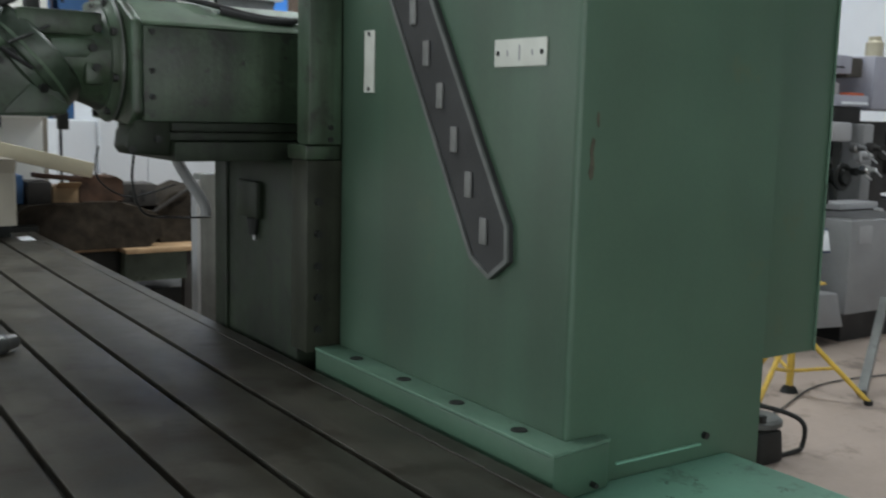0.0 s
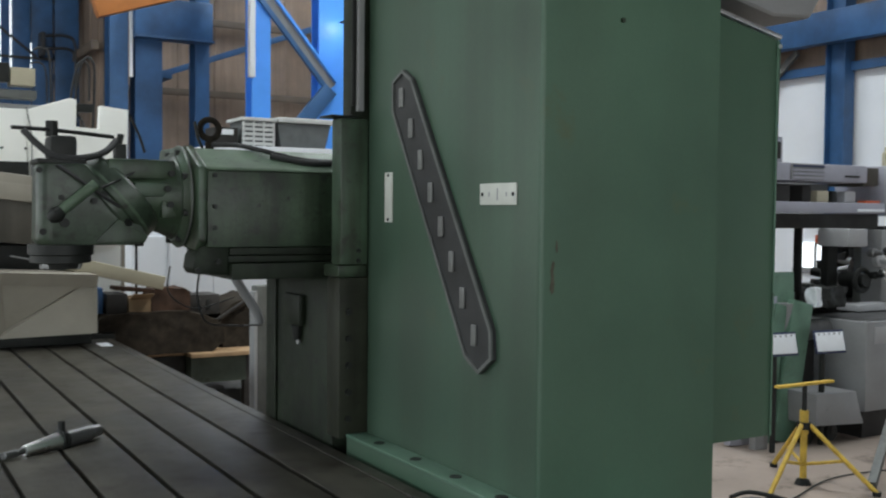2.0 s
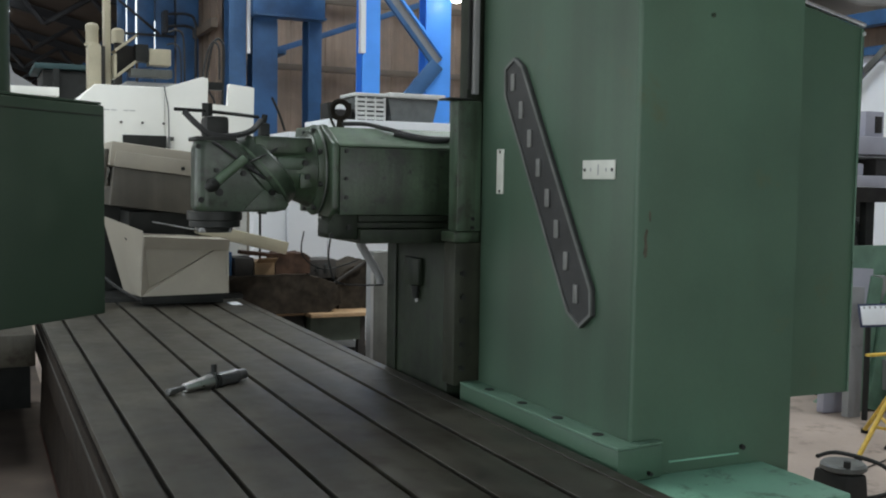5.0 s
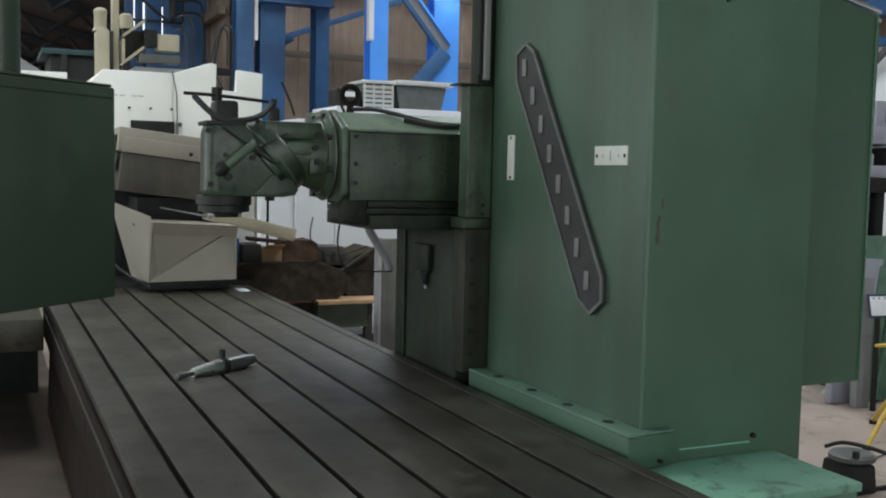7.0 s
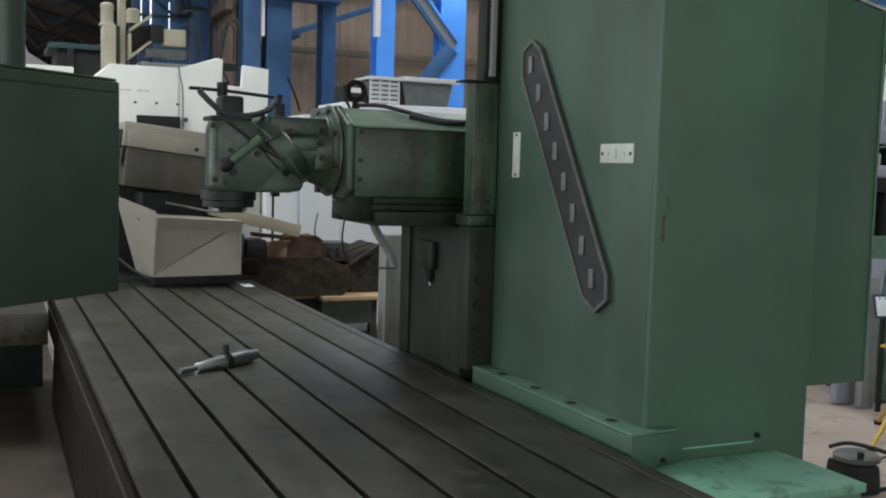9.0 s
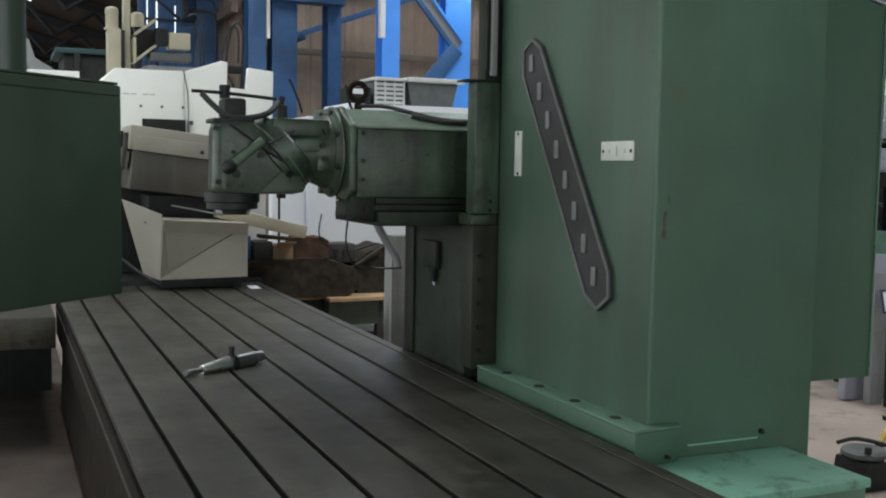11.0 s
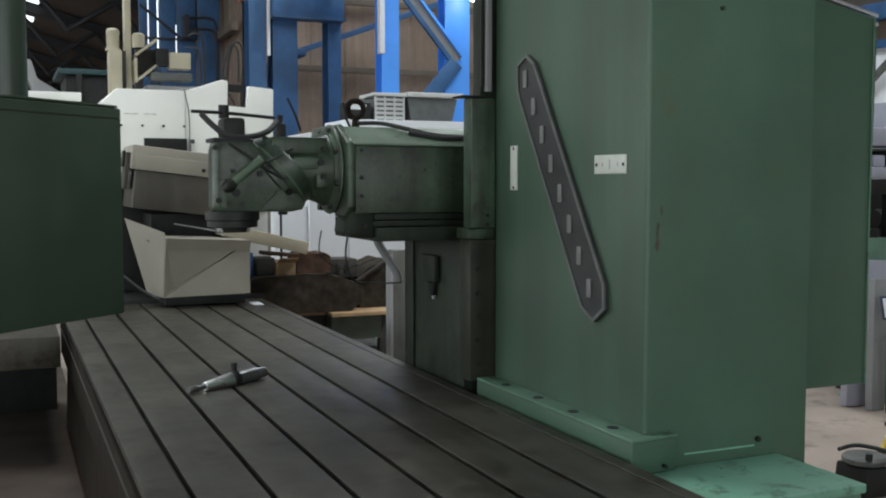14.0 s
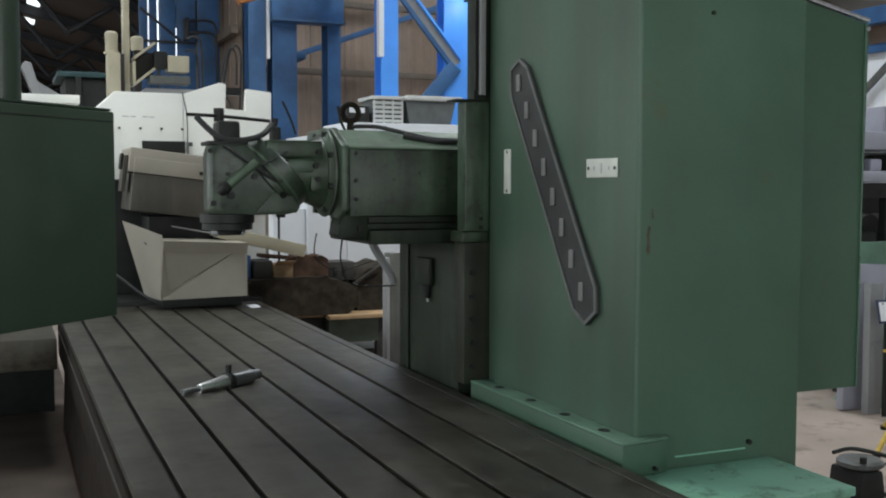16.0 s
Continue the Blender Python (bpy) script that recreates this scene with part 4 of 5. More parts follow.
part("top_arm", box(B(), 0.445, 5.6, 2.28, 0.49, 5.75, 3.2, 0.008), CREAM, white)
bm = B()
box(bm, -0.1, -0.1, -0.03, 0.1, 0.1, -0.01, 0.004, pose(0.575, 5.6, 2.62, 0, -38, 0))
box(bm, -0.1, -0.1, -0.01, 0.1, 0.1, 0.01, 0.004, pose(0.6, 5.6, 2.42, 0, -40, 0))
box(bm, 0.5, 5.5, 2.34, 0.52, 5.7, 2.52, 0.004)
part("bracket", bm, CREAM, white, "open cream bracket frame")
# dark plate drawn for the dark inside of the bracket frame
part("bracket_back", box(B(), 0.525, 5.62, 2.4, 0.66, 5.66, 2.6, 0.004), DARK, white)
part("screen", box(B(), 0.655, 5.48, 2.47, 0.75, 5.6, 2.6, 0.01), BLACK, white)
part("terminal_box", box(B(), 0.755, 5.5, 2.45, 0.92, 5.65, 2.575, 0.01), CREAM, white)
part("arm_bracket", box(B(), 0.62, 5.5, 2.36, 0.93, 5.65, 2.42, 0.01), GREY_DK, white)
part("top_cover", box(B(), 0.6, 5.6, 2.262, 1.1, 6.4, 2.33, 0.01), GREY_LT, white)
part("hose_loop", tube(B(), [(1.15, 5.34, 2.3), (1.175, 5.34, 2.5), (1.205, 5.34, 2.62), (1.245, 5.34, 2.66), (1.285, 5.34, 2.6), (1.285, 5.34, 2.4), (1.27, 5.34, 2.08)], 0.009, 8), RUBBER, white, "looped black hoses")
part("hose_loop", tube(B(), [(1.22, 5.31, 2.08), (1.2, 5.31, 2.2), (1.125, 5.31, 2.33), (1.14, 5.31, 2.48), (1.175, 5.31, 2.6), (1.21, 5.31, 2.63), (1.245, 5.31, 2.57), (1.245, 5.31, 2.35)], 0.008, 8), RUBBER, white)

cab = thing("white_cabinet", (3.0, 7.4, 0), "white cabinet behind the milling head with crates on top", "cabinet")
part("carcass", box(B(), 2.68, 7.0, 0.0, 4.15, 7.8, 2.2, 0.012), PANEL, cab)
part("side_cabinet", box(B(), 2.28, 7.0, 0.0, 2.677, 7.8, 2.06, 0.012), PANEL, cab)
part("step", box(B(), 1.95, 7.05, 0.0, 2.275, 7.8, 1.35, 0.012), PANEL, cab)
crate = thing("plastic_crate", (3.11, 7.3, 2.2), "pale slatted plastic crate on the white cabinet", "crate", "crates")
part("shell", box(B(), 3.0, 7.12, 2.2, 3.3, 7.5, 2.44, 0.01), CRATE_DK, crate)
for r in range(5):
    part("slat", box(B(), 2.99, 7.1, 2.215 + r * 0.045, 3.31, 7.12, 2.243 + r * 0.045, 0.003), CRATE, crate)
for c_ in range(4):
    part("rib", box(B(), 2.99 + c_ * 0.1, 7.09, 2.2, 3.01 + c_ * 0.1, 7.1, 2.44, 0.002), CRATE, crate)
part("rim", box(B(), 2.97, 7.08, 2.442, 3.33, 7.52, 2.475, 0.008), CRATE, crate)
tub = thing("plastic_crate", (3.6, 7.3, 2.2), "grey plastic crate with a pale rim on the white cabinet", "crate", "crates")
part("shell", soften(prism(B(), [(3.38, 2.2), (3.84, 2.2), (3.9, 2.44), (3.34, 2.44)], "y", 7.1, 7.5), 0.015), CRATE_DK, tub)
part("rim", box(B(), 3.335, 7.06, 2.442, 3.96, 7.54, 2.49, 0.012), CRATE, tub, "pale folded rim")
lot = thing("small_box", (2.85, 7.2, 2.2), "dark box with a pale label on the cabinet", "box")
part("carton", box(B(), 2.72, 7.1, 2.2, 2.95, 7.4, 2.37, 0.01), DARK, lot)
part("label_strip", box(B(), 2.74, 7.094, 2.3, 2.9, 7.1, 2.35, 0.001), PAPER, lot)

post = thing("grey_cabinet", (1.85, 3.55, 0), "slim pale grey cabinet beside the column", "cabinet")
part("carcass", soften(box(B(), 1.825, 3.5, 0.0, 1.975, 3.6, 1.15), 0.01), GREY_DK, post)
part("front_edge", box(B(), 1.80, 3.48, 0.0, 1.822, 3.56, 1.12, 0.005), GREY, post)

bench = thing("work_bench", (1.8, 5.0, 0), "low bench carrying rough castings", "bench")
part("top_board", box(B(), 1.3, 4.9, 0.57, 2.35, 5.5, 0.6, 0.005), WOOD, bench, "pale timber board")
part("front_board", box(B(), 1.8, 4.72, 0.57, 2.33, 4.897, 0.6, 0.005), WOOD, bench)
part("cupboard", box(B(), 1.82, 4.8, 0.38, 2.22, 5.4, 0.568, 0.01), BENCH_GREEN, bench)
# black block added to fill the unlit space under the bench
part("under_bench_fill", box(B(), 1.36, 4.95, 0.0, 2.35, 5.45, 0.298, 0.01), BLACK, bench)
part("side_panel", box(B(), 1.33, 4.9, 0.3, 1.81, 5.4, 0.568, 0.01), BLACK, bench)
for x in (1.4, 2.25):
    part("leg", box(B(), x - 0.03, 4.85, 0, x + 0.03, 4.91, 0.57, 0.004), DARK, bench)


def roughened(bm, cuts=10, big=0.012, fine=0.004):
    """Lumps and pits of a raw casting or of crumpled cloth."""
    bmesh.ops.triangulate(bm, faces=[f for f in bm.faces if len(f.verts) > 4])
    bmesh.ops.subdivide_edges(bm, edges=bm.edges[:], cuts=cuts, use_grid_fill=True)
    low = min(v.co.z for v in bm.verts)
    for v in bm.verts:
        n = noise.noise_vector(v.co * 9.0) * big + noise.noise_vector(v.co * 31) * fine
        v.co += Vector((n.x, n.y, n.z if v.co.z > low + 0.01 else 0))
    return bm


def casting(x0, y0, z0, x1, y1, z1, label, material=CAST, name="rough_casting"):
    bm = roughened(box(B(), x0, y0, z0, x1, y1, z1), 14, 0.03, 0.01)
    return solo(name, bm, material, label, name.replace("_", " "), "castings on the bench" if name == "rough_casting" else "")


def shaped_casting(poly, y0, y1, label, material=CAST):
    return solo("rough_casting", roughened(prism(B(), poly, "y", y0, y1), 8), material, label, "casting", "castings on the bench")


shaped_casting([(1.2, 0.6), (1.19, 0.84), (1.24, 0.88), (1.5, 0.89), (1.8, 0.892), (2.0, 0.83), (2.05, 0.79), (2.06, 0.66), (1.97, 0.6)], 4.8, 5.3, "large dark rusty casting with sloped shoulders on the bench")
shaped_casting([(2.09, 0.6), (2.08, 0.85), (2.2, 0.93), (2.33, 0.975), (2.33, 0.6)], 4.95, 5.4, "dark angular casting on the bench")
solo("flat_bar", box(B(), -0.19, -0.012, -0.008, 0.19, 0.012, 0.008, 0.002, pose(2.18, 4.9, 0.9, 0, -32, 0)), DARK, "thin dark flat bar leaning on a casting", "bar")
shaped_casting([(1.58, 0.892), (1.57, 1.0), (1.6, 1.045), (1.8, 1.045), (1.84, 1.02), (1.84, 0.892)], 4.88, 5.15, "red-brown casting on top of another", RED_CAST)
solo("rusty_plank", box(B(), -0.15, -0.06, -0.014, 0.15, 0.06, 0.014, 0.004, pose(1.47, 4.97, 1.04, 0, 6, 0)), RED_CAST, "short rusty plank across carton and casting", "plank")
carton = thing("carton", (1.48, 4.98, 0.888), "open brown cardboard carton on the castings", "carton")
part("carton_box", box(B(), 1.41, 4.86, 0.888, 1.56, 5.1, 0.99, 0.004), WOOD, carton)
part("flap", box(B(), -0.07, -0.05, -0.002, 0.07, 0.05, 0.002, 0.0, pose(1.49, 4.82, 1.0, -24, 0, 0)), WOOD, carton)
solo("dark_box", box(B(), 1.265, 4.85, 0.885, 1.4, 5.1, 1.02, 0.006), DARK, "dark box beside a carton on the castings", "box")
solo("blue_tub", box(B(), 1.2, 4.9, 0.885, 1.25, 5.1, 1.06, 0.008), BLUE, "narrow blue plastic tub on the castings", "tub")
bin_b = thing("grey_parts_bin", (1.98, 5.1, 0.84), "dark grey slotted parts bin behind a casting", "bin")
part("bin_body", box(B(), 1.86, 5.0, 0.84, 2.09, 5.25, 0.985, 0.008), DARK, bin_b)
for x in (1.92, 1.99):
    part("bin_slot", box(B(), x, 4.994, 0.88, x + 0.03, 4.9995, 0.95, 0.002), BLACK, bin_b)
bar("timber_board", (0.95, 4.64, 1.255), (1.57, 4.64, 1.105), 0.2, 0.09, CREAM, "long cream board lying across trough and castings", "board")
solo("backing_board", box(B(), 1.48, 5.7, 0.0, 1.58, 5.73, 1.85, 0.004), BEIGE, "tall beige board standing behind the bench", "board")
stand = thing("switch_stand", (1.63, 5.56, 0), "thin black rod with a small switch box behind the bench", "switch")
part("rod", cyl(B(), (1.63, 5.56, 0.0), (1.63, 5.56, 1.62), 0.01, seg=8), BLACK, stand)
part("switch_box", box(B(), 1.612, 5.53, 1.317, 1.68, 5.59, 1.436, 0.008), BLACK, stand)

# ---- beside the machine ----
jack = thing("pipe_stand", (4.63, 1.91, 0), "yellow folding tripod pipe stand", "stand")
jc = Vector((4.63, 1.91, 0))
part("tube", cyl(B(), jc + Vector((0, 0, 0.3)), jc + Vector((0, 0, 0.44)), 0.026, seg=16), YELLOW, jack)
part("screw", cyl(B(), jc + Vector((0, 0, 0.44)), jc + Vector((0, 0, 0.588)), 0.014, seg=12), BLACK, jack)
part("top_bar", box(B(), 4.39, 1.89, 0.588, 4.87, 1.93, 0.604, 0.005), YELLOW, jack, "yellow cross bar")
part("collar", cyl(B(), jc + Vector((0, 0, 0.33)), jc + Vector((0, 0, 0.37)), 0.042, seg=16), BLACK, jack)
for k, a in enumerate((195, 293, 65)):
    d = Vector((math.cos(radians(a)), math.sin(radians(a)), 0))
    leg = part("leg", cyl(B(), jc + d * 0.03 + Vector((0, 0, 0.36)), jc + d * 0.42 + Vector((0, 0, 0.012)), 0.014, seg=12), YELLOW, jack)
    part("strut", cyl(B(), jc + Vector((0, 0, 0.12)), jc + d * 0.24 + Vector((0, 0, 0.175)), 0.01, seg=8), YELLOW, leg)
    part("foot", cyl(B(), jc + d * 0.415, jc + d * 0.415 + Vector((0, 0, 0.025)), 0.024, seg=12), BLACK, leg)
part("centre_foot", cyl(B(), jc + Vector((0, 0, 0.04)), jc + Vector((0, 0, 0.3)), 0.02, seg=12), YELLOW, jack)
part("centre_shoe", cyl(B(), jc, jc + Vector((0, 0, 0.03)), 0.05, 0.035, seg=14), BLACK, jack)


def leaning_panel(x, y, w, h, lean, material, label, z=0.0, turn=0.0, tip=0.0):
    bm = B()
    box(bm, -w / 2, -0.03, 0, w / 2, 0.03, h, 0.004, pose(x, y, z, lean, tip, turn))
    return solo("sheet_panel", bm, material, label, "panel", "leaning panels")


leaning_panel(5.38, 2.9, 0.62, 1.18, -2, GREEN_LEDGE, "light green sheet panel leaning upright")
leaning_panel(5.41, 2.76, 0.2, 1.0, -3, GREEN_LEDGE, "narrow light green sheet panel leaning askew", tip=14)
leaning_panel(5.25, 2.79, 0.12, 0.98, -3, GREEN_LEDGE, "narrow light green sheet panel leaning askew", tip=12)
leaning_panel(5.16, 2.82, 0.42, 1.03, -2, LILAC, "lilac-grey sheet panel leaning upright", tip=3)
leaning_panel(5.09, 2.67, 0.12, 0.91, -3, GREY, "grey sheet panel leaning upright", tip=3)
solo("pallet_sheet", soften(prism(B(), [(5.2, 0.0), (5.65, 0.0), (5.65, 0.14), (5.42, 0.13)], "y", 3.1, 3.14), 0.005), GREEN_LEDGE, "low pale green sheet metal piece standing on the floor", "sheet")

# grinding machine with a long bridge
gr = thing("grinding_machine", (6.6, 3.6, 0), "lilac-grey machine tool with a long bridge and dark works", "machine tool")
part("bridge", box(B(), 5.2, 3.3, 1.89, 7.0, 3.7, 2.03, 0.012), LILAC, gr)
part("bridge_end", box(B(), 7.003, 3.34, 1.87, 7.2, 3.7, 2.02, 0.012), BEIGE_DK, gr)
part("vent_box", box(B(), 6.08, 3.285, 1.9, 6.46, 3.3, 2.025, 0.004), GREY, gr, "louvred vent")
for i in range(4):
    part("louvre", box(B(), 6.09, 3.277, 1.908 + i * 0.03, 6.45, 3.285, 1.924 + i * 0.03), NAVY if i == 3 else LILAC, gr)
part("badge_bar", box(B(), 6.72, 3.294, 1.93, 6.9, 3.3, 1.945), DARK, gr)
part("upright", box(B(), 5.85, 3.35, 2.032, 6.05, 3.6, 2.23, 0.012), LILAC, gr)
part("upright_slot", box(B(), 5.95, 3.342, 2.06, 6.02, 3.35, 2.19, 0.002), DARK, gr)
part("table_rail", box(B(), 5.2, 3.2, 1.64, 7.1, 3.7, 1.725, 0.01), LILAC, gr)
part("white_edge", box(B(), 6.75, 3.19, 1.655, 7.08, 3.2, 1.675, 0.002), PAPER, gr)
part("red_strip", box(B(), 6.88, 3.22, 1.726, 7.06, 3.3, 1.745, 0.002), RED, gr)
part("under_rail", box(B(), 5.2, 3.26, 1.52, 7.1, 3.7, 1.636, 0.01), DARK, gr)
part("back_panel", box(B(), 5.3, 3.69, 1.726, 7.0, 3.71, 1.888), GREY, gr)
part("head_block", box(B(), 7.22, 3.25, 1.62, 8.3, 3.8, 2.04, 0.02), LILAC, gr)
part("oil_cup", lathe(B(), [(0.06, 0), (0.07, 0.01), (0.07, 0.12), (0.05, 0.14), (0.05, 0.17)], pose(7.5, 3.45, 2.04)), CREAM, gr)
for x, w, mt in ((5.55, 0.09, DARK), (5.7, 0.12, LILAC), (5.95, 0.16, DARK), (6.25, 0.1, DARK), (6.42, 0.14, CREAM), (6.75, 0.14, GREY_LT), (6.6, 0.06, BLACK)):
    part("carriage", box(B(), x, 3.32, 1.727, x + w, 3.6, 1.86 if mt is DARK else 1.82, 0.015), mt, gr)
for ob in list(gr.children):
    ob.matrix_parent_inverse = Matrix.Translation((0, 0, -0.03)) @ ob.matrix_parent_inverse
# plain dark panels added to darken what shows through the machine
part("dark_backing", box(B(), 7.35, 3.9, 0.85, 8.6, 4.0, 1.5, 0.02), DARK, gr)
part("dark_backing", box(B(), 5.4, 3.9, 0.85, 6.6, 4.0, 1.5, 0.02), DARK, gr)
rng3 = random.Random(21)
for i in range(46):
    x, z = rng3.choice((rng3.uniform(5.42, 5.86), rng3.uniform(6.6, 7.9), rng3.uniform(6.6, 7.9))), rng3.uniform(0.9, 1.45)
    w, h = rng3.uniform(0.03, 0.1), rng3.uniform(0.03, 0.12)
    y = rng3.uniform(3.45, 3.85)
    gap = 5.97 + (y - 3.3) * 1.16
    if gap < x + w and x < gap + 0.58:
        x = gap + 0.6 + rng3.uniform(0, 0.7)
    bm = B()
    if i % 2:
        box(bm, x, y, z - h / 2, x + w, y + 0.12, z + h / 2, 0.006)
    else:
        cyl(bm, (x, y, z), (x + rng3.uniform(-0.05, 0.05), y + 0.16, z + rng3.uniform(-0.05, 0.05)), w * 0.5, seg=12)
    part("fitting", bm, (BLACK, DARK, GREY_LT, DARK, PAPER, BLACK, STEEL_DULL, DARK)[i % 8], gr)
part("base", box(B(), 5.5, 3.5, 0.0, 8.2, 4.3, 0.85, 0.02), DARK, gr)
for x, w, mt in ((5.5, 0.07, DARK), (5.9, 0.08, BLACK), (6.27, 0.03, BLACK), (6.6, 0.12, BLACK), (7.0, 0.1, GREY_DK), (7.3, 0.3, DARK)):
    part("column_post", box(B(), x, 3.35, 0.82, x + w, 3.42, 1.5, 0.008), mt, gr)
rng = random.Random(4)
for i in range(34):
    x, z = rng.uniform(5.45, 7.9), rng.uniform(0.9, 1.32)
    w, h = rng.uniform(0.06, 0.22), rng.uniform(0.06, 0.2)
    y = rng.uniform(3.25, 3.9)
    gap = 5.95 + (y - 3.3) * 1.16
    if gap < x + w and x < gap + 0.6:
        z, h = 0.93, min(h, 0.1)
    bm = B()
    if i % 3 == 0:
        cyl(bm, (x, y, z - h), (x, y, z + h), w * 0.4, seg=16)
    elif i % 3 == 1:
        cyl(bm, (x - w * 0.5, y - 0.1, z), (x + w * 0.3, y + 0.1, z), w * 0.45, seg=18)
    else:
        box(bm, x, y, z - h / 2, x + w, y + 0.15, z + h / 2, 0.012)
    part("fitting", bm, (GREY_DK, DARK, STEEL_DULL, DARK, BLACK, DARK)[i % 6], gr)
ctl = thing("grey_electrical_cabinet", (6.3, 2.7, 0), "grey electrical cabinet on the shop floor", "cabinet")
part("carcass", box(B(), 5.97, 2.5, 0.2, 6.8, 3.0, 0.84, 0.012), GREY, ctl)
part("plinth", box(B(), 6.02, 2.56, 0.0, 6.75, 2.95, 0.2), DARK, ctl)
part("label_plate", box(B(), 6.05, 2.494, 0.68, 6.2, 2.5, 0.8, 0.002), GREY_LT, ctl)
part("top_plate", box(B(), 6.0, 2.53, 0.842, 6.77, 2.97, 0.85, 0.002), STEEL_DULL, ctl)
bin_ = thing("grey_chip_bin", (5.6, 2.6, 0), "grey sloped chip bin under the machine", "bin")
part("body", soften(prism(B(), [(5.46, 0.37), (5.87, 0.36), (5.96, 0.12), (5.46, 0.15)], "y", 2.5, 2.9), 0.01), GREY, bin_)
for x in (5.5, 5.75):
    part("castor", cyl(B(), (x, 2.6, 0.06), (x, 2.66, 0.06), 0.06, seg=14), BLACK, bin_)
    part("castor_fork", box(B(), x - 0.02, 2.59, 0.05, x + 0.02, 2.67, 0.18, 0.004), DARK, bin_)

lath = thing("dark_lathe", (5.8, 3.1, 0), "dark machine works in front of the grinder", "machine tool")
part("bed", box(B(), 5.35, 2.95, 0.3, 6.6, 3.4, 0.72, 0.02), DARK, lath)
part("leg", box(B(), 5.4, 3.0, 0.0, 5.6, 3.35, 0.3, 0.01), DARK, lath)
part("leg", box(B(), 6.3, 3.0, 0.0, 6.5, 3.35, 0.3, 0.01), DARK, lath)
for i in range(16):
    x, z = rng.uniform(5.4, 6.5), rng.uniform(0.76, 1.05)
    w, h = rng.uniform(0.05, 0.2), rng.uniform(0.05, 0.14)
    y = rng.uniform(2.85, 3.2)
    if x > 5.7:
        z, h = 0.76, min(h, 0.08)
    bm = B()
    if i % 3 == 0:
        cyl(bm, (x, y, z - h), (x, y, z + h), w * 0.4, seg=16)
    elif i % 3 == 1:
        cyl(bm, (x - w, y, z), (x + w, y, z), w * 0.4, seg=18)
    else:
        box(bm, x, y, z - h / 2, x + w, y + 0.15, z + h / 2, 0.01)
    part("fitting", bm, (DARK, GREY, DARK, STEEL_DULL, GREY_LT)[i % 5], lath)
part("handwheel", tube(B(), [(6.72 + 0.085 * math.cos(a), 3.12, 1.08 + 0.085 * math.sin(a)) for a in np.linspace(0, math.tau, 14, endpoint=False)], 0.022, 8, 3, True), BLACK, lath, "black handwheel")
part("wheel_hub", cyl(B(), (6.72, 3.08, 1.08), (6.72, 3.3, 1.08), 0.05, 0.06, seg=18), BLACK, lath)
for a in (0.4, 2.5, 4.6):
    part("wheel_spoke", cyl(B(), (6.72, 3.12, 1.08), (6.72 + 0.085 * math.cos(a), 3.12, 1.08 + 0.085 * math.sin(a)), 0.012, seg=8), BLACK, lath)
part("apron_box", soften(box(B(), 6.42, 3.12, 0.645, 6.92, 3.4, 0.8), 0.014), BLACK, lath)
part("feed_body", soften(box(B(), 6.82, 3.02, 0.3, 7.15, 3.4, 0.84), 0.02), GREY_LT, lath, "pale grey feed box")
part("feed_lever", cyl(B(), (6.9, 2.98, 0.72), (6.97, 2.94, 0.84), 0.009, seg=8), STEEL, lath)
part("upright", soften(box(B(), 7.0, 3.15, 0.84, 7.13, 3.35, 1.48), 0.02), GREY, lath)
part("spindle_motor", soften(box(B(), 6.4, 3.0, 1.35, 6.63, 3.3, 1.49), 0.02), GREY_LT, lath)
part("cross_slide", soften(box(B(), 6.4, 2.9, 0.86, 6.87, 3.1, 0.91), 0.008), GREY_LT, lath)
part("slide_front", soften(box(B(), 6.42, 2.92, 0.79, 6.85, 3.08, 0.857), 0.006), BLACK, lath)
part("slide_post", soften(box(B(), 6.58, 2.92, 0.1, 6.72, 3.08, 0.787), 0.01), GREY_LT, lath)
for x, z, r, mt in ((6.78, 1.3, 0.035, STEEL_DULL), (6.86, 1.24, 0.05, GREY_LT), (6.93, 1.14, 0.03, STEEL), (6.8, 1.12, 0.028, BLACK), (6.98, 1.3, 0.04, DARK)):
    part("dial", lathe(B(), [(r, 0.0), (r * 1.05, 0.01), (r * 1.05, 0.05), (r * 0.7, 0.06), (r * 0.5, 0.12)], pose(x, 3.1, z, 90, 0, 0), 18), mt, lath)
    part("dial_handle", cyl(B(), (x, 3.0, z), (x + 0.05, 2.96, z - 0.05), 0.007, seg=8), STEEL, lath)
casting(5.76, 2.78, 0.93, 5.83, 2.86, 1.06, "crumpled white rag on the machine", PAPER, "rag")
casting(5.86, 2.8, 0.92, 6.12, 2.95, 1.06, "black canvas bag on the machine", BLACK, "tool_bag")


def sheet_pad(x, y, z, turn=0.0):
    t = thing("hanging_sheet_pad", (x, y, z), "white printed sheet clipped on a navy board", "clipboard", "hanging sheets")
    m = pose(x, y, z, -14, 0, turn)
    part("board", box(B(), -0.13, 0.0, -0.09, 0.13, 0.012, 0.07, 0.002, m), NAVY, t)
    part("sheet", box(B(), -0.12, -0.006, -0.075, 0.12, 0.0, 0.055, 0.001, m), PAPER, t)
    for k in range(5):
        part("clip_mark", box(B(), -0.1 + k * 0.045, -0.009, 0.036, -0.088 + k * 0.045, -0.0065, 0.05, 0.0, m), GREY, t)
    part("stem", cyl(B(), (x, y + 0.06, 0.0), (x, y + 0.06, z + 0.02), 0.02, seg=10), BLACK, t)
    return t


sheet_pad(5.1, 2.5, 0.745, -8)
sheet_pad(5.58, 2.5, 0.735, -8)

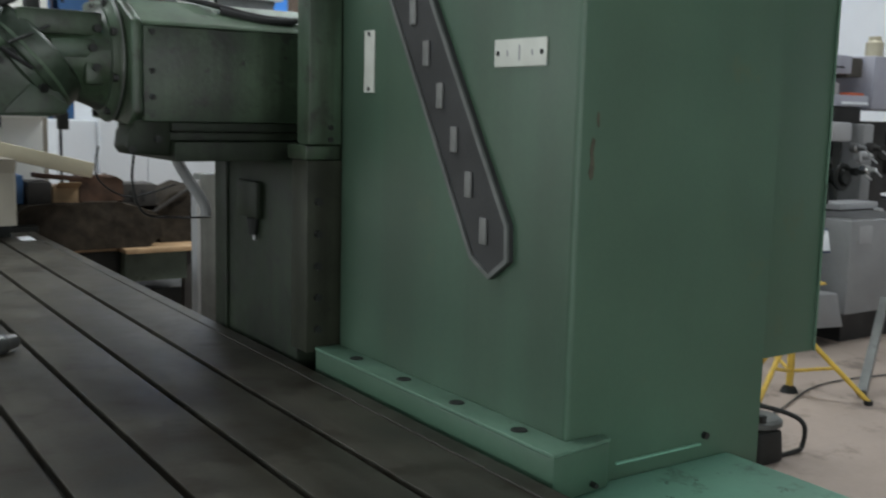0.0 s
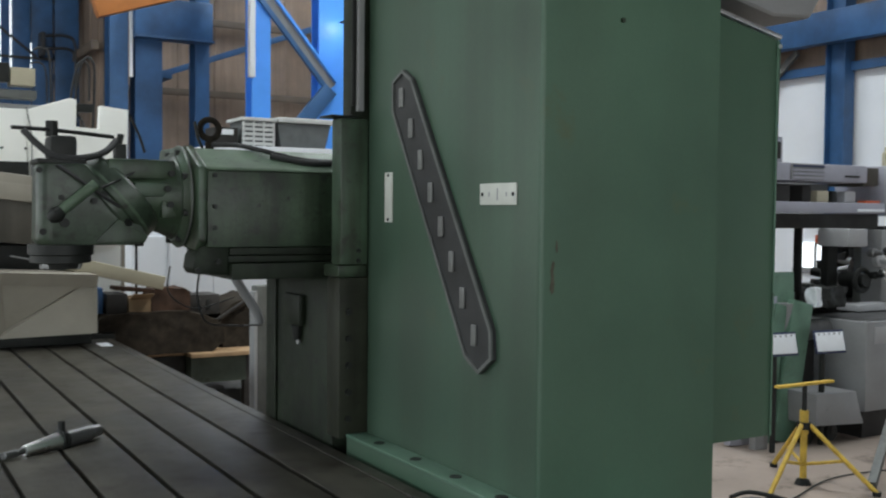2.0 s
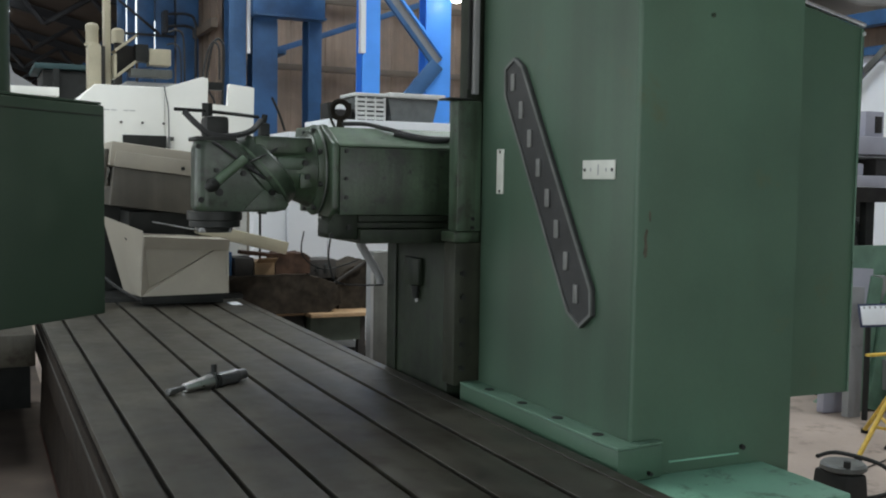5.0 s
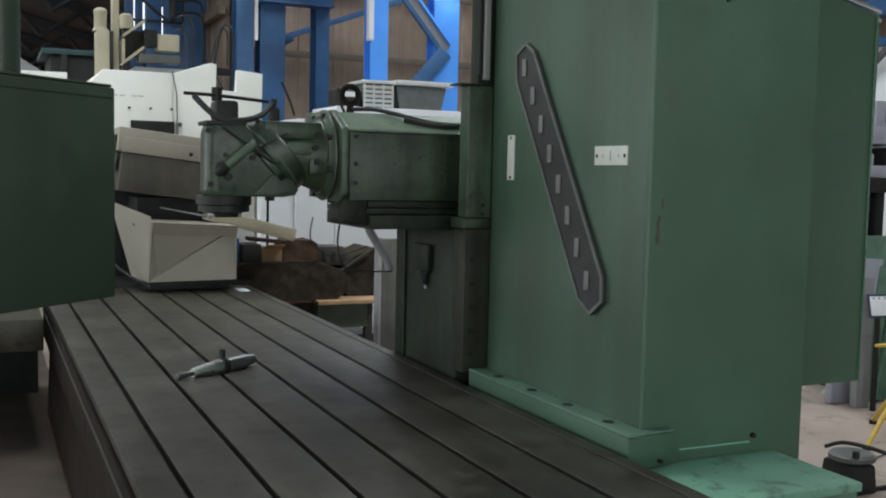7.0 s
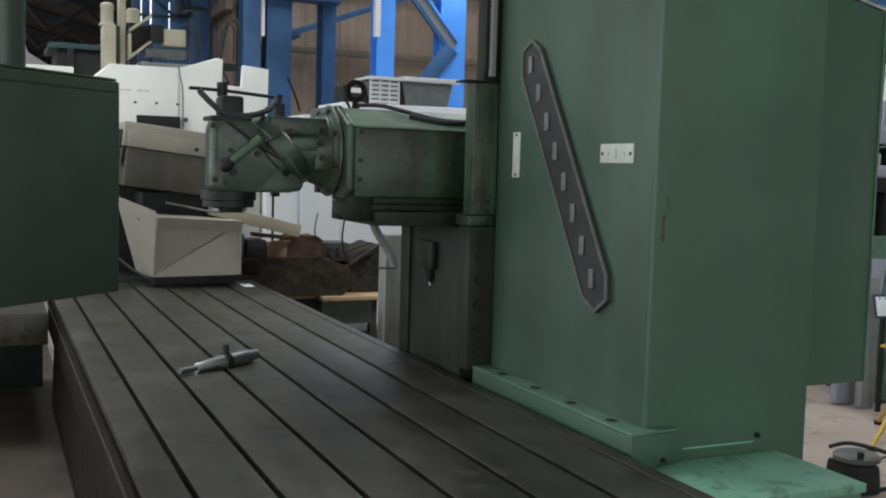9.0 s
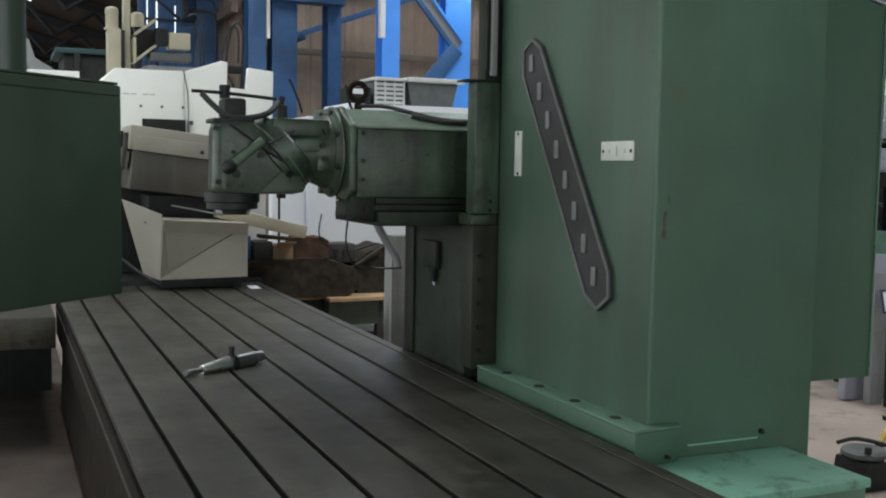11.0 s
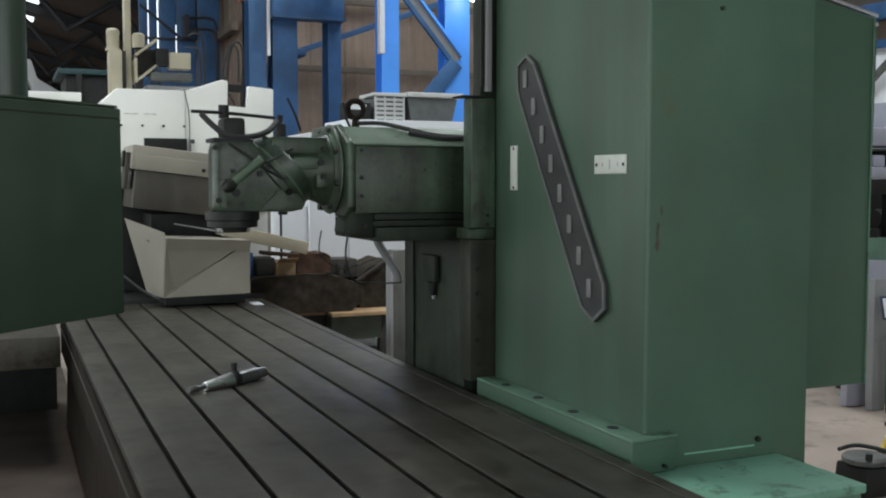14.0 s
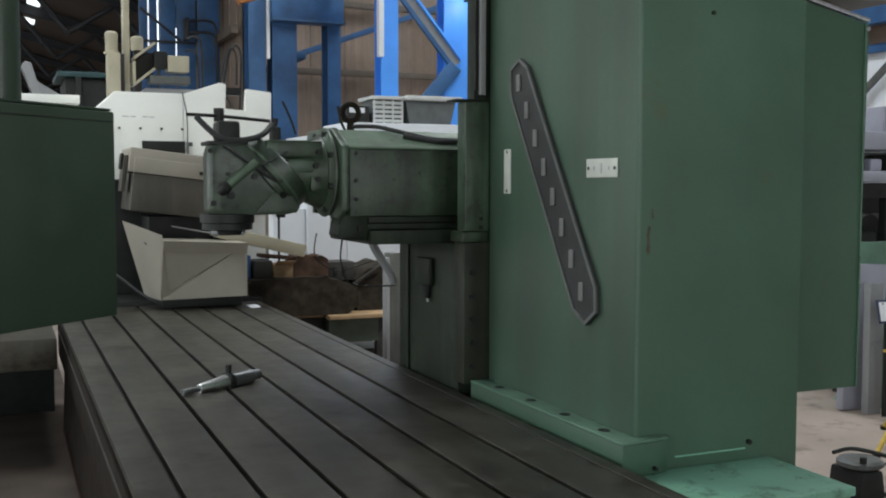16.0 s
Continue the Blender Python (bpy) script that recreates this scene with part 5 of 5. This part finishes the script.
# black tubular floor unit
unit = thing("floor_unit", (3.55, 1.25, 0), "black floor unit with grey pad and tubular handle", "trolley")
part("base", soften(prism(B(), [(3.46, 0.0), (3.64, 0.0), (3.62, 0.15), (3.48, 0.15)], "y", 1.18, 1.4), 0.02), BLACK, unit)
part("pad", lathe(B(), [(0.1, 0), (0.115, 0.01), (0.115, 0.03), (0.1, 0.042)], pose(3.57, 1.29, 0.151), 28), GREY_DK, unit, "grey round pad")
part("handle", tube(B(), [(3.52, 1.42, 0.195), (3.66, 1.42, 0.2), (3.79, 1.3, 0.17), (3.82, 1.22, 0.13), (3.82, 1.22, 0.03), (3.76, 1.22, 0.012), (3.6, 1.22, 0.012)], 0.011, 10), BLACK, unit, "black bent tube handle")
part("knob", cyl(B(), (3.5, 1.2, 0.194), (3.5, 1.2, 0.225), 0.018, seg=12), BLACK, unit)
bar("angle_prop", (4.87, 1.62, 0.03), (5.62, 2.0, 0.42), 0.05, 0.05, GREY_DK, "grey steel prop leaning on the floor", "prop")
solo("floor_cable", tube(B(), [(3.7, 1.5, 0.01), (4.3, 1.7, 0.01), (5.0, 1.9, 0.01), (6.0, 1.7, 0.01)], 0.005, 8), RUBBER, "black cable lying on the floor", "cable")

# ---- beyond ----
lamp = thing("wall_lamp", (5.27, 9.62, 3.95), "lit bulkhead lamp bracketed on a blue post", "lamp")
part("bulb", lathe(B(), [(0.02, 0), (0.065, 0.02), (0.065, 0.055), (0.03, 0.08)], pose(5.27, 9.6, 3.93)), GLOW, lamp, "glowing lamp glass")
part("bracket", box(B(), 5.25, 9.6, 4.012, 5.29, 9.88, 4.03, 0.004), BLACK, lamp)

side = thing("side_bed", (-0.8, 4.2, 0), "grey stepped machine bed beside the table", "machine bed")
part("step", box(B(), -1.9, 3.4, 0.56, -0.17, 5.2, 0.735, 0.01), IRON, side)
# black block painted in for the shadow gap below the step
part("foot", box(B(), -1.8, 4.9, 0.0, -0.13, 5.15, 0.558, 0.01), BLACK, side, "black block for the shaded recess")
# sheet laid over the concrete; brown tint and dim light in one colour
solo("brown_floor_sheet", soften(box(B(), -2.4, -1.5, 0.0, -0.02, 8.0, 0.012), 0.003), BROWN_FLOOR, "thin brown sheet for the dim brown floor beside the machine bed", "floor plate")
# far machine: its lack of light is put into black and dim teal
far = thing("dark_machine_tool", (0.6, 9.4, 0), "machine beyond the white one, drawn black for its lack of light", "machine tool")
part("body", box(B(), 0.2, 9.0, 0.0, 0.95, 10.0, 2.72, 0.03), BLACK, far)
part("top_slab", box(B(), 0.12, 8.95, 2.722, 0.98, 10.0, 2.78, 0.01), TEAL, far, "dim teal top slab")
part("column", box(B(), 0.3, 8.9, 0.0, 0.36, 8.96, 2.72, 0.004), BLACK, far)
part("side_shelf", box(B(), -0.36, 5.6, 2.19, 0.12, 5.9, 2.255, 0.006), WHITE, white, "white side shelf panel")
screen_ = thing("blue_screen", (2.3, 14.45, 0.0), "dark blue sheeted screen at the far wall with bright daylight slits", "screen")
for x0, x1, dy in ((1.62, 1.755, 0.0), (1.775, 1.905, 0.05), (1.94, 2.19, 0.0), (2.21, 2.52, 0.06), (2.545, 2.9, 0.02)):
    part("sheet", box(B(), x0, 14.4 + dy, 0.0, x1, 14.46 + dy, 7.0, 0.008), BLUE, screen_)
for px, z0, z1 in ((1.756, 3.75, 6.2), (1.907, 3.7, 6.2), (2.192, 3.5, 4.12)):
    part("window_slit", box(B(), px, 14.44, z0, px + 0.018, 14.452, z1), SKYPANE, screen_, "narrow bright daylight slit")
part("lattice", box(B(), 1.6, 14.36, 3.86, 2.5, 14.39, 3.9, 0.004), TRUSS, screen_)
part("lattice", box(B(), -0.4, -0.015, -0.02, 0.4, 0.015, 0.02, 0.004, pose(1.95, 14.37, 4.15, 0, 38, 0)), TRUSS, screen_)
pipes = thing("bent_pipes", (2.5, 14.0, 0.0), "dark bent service pipes before a blue screen", "pipes")
for z, x in ((4.19, 2.36), (4.0, 2.36)):
    part("pipe", tube(B(), [(x, 14.1, z), (x + 0.3, 14.1, z + 0.02), (x + 0.42, 14.1, z - 0.1), (x + 0.43, 14.1, z - 0.6), (x + 0.43, 14.1, 0.0)], 0.022, 8), TRUSS, pipes)
part("wall_tie", box(B(), 2.3, 14.1, 3.9, 2.36, 14.4, 4.25, 0.006), TRUSS, pipes)
part("air_hose", tube(B(), [(0.92, 5.6, 2.72), (0.98, 5.6, 2.74), (1.03, 5.6, 2.68), (1.04, 5.6, 2.33)], 0.008, 8), RUBBER, white)
part("air_hose", tube(B(), [(0.9, 5.58, 2.62), (0.96, 5.58, 2.63), (1.0, 5.58, 2.57), (1.01, 5.58, 2.33)], 0.006, 8), RUBBER, white)
# bright patch taken as a window; the pane glows in place of daylight
window = thing("window_1", (11.19, 7.2, 0.9), "bright low window in the white side wall", "window", kind="structure")
part("pane", box(B(), 11.17, 6.2, 0.88, 11.195, 7.56, 1.22), SKYPANE, window)
part("window_frame", box(B(), 11.15, 6.15, 0.81, 11.197, 7.6, 0.878, 0.004), GREY, window)
part("glazing_bar", box(B(), 11.15, 7.2, 0.88, 11.169, 7.24, 1.22, 0.004), GREY, window)
part("glazing_bar", box(B(), 11.12, 6.7, 0.88, 11.169, 6.94, 1.3, 0.004), DARK, window)
solo("orange_box", box(B(), 11.12, 6.96, 1.215, 11.17, 7.2, 1.33, 0.008), RED, "small orange-red box fixed at the bright window", "box")
arm = thing("grey_machine_arm", (0.1, 12.0, 0), "pale grey bent machine arm far behind", "machine arm")
part("arm", soften(prism(B(), [(-0.12, 0.0), (0.5, 0.0), (0.5, 2.6), (0.3, 2.78), (0.02, 2.95), (-0.05, 3.19), (-0.13, 3.214), (-0.18, 3.13), (-0.06, 2.82)], "y", 12.0, 12.3), 0.02), GREY, arm)
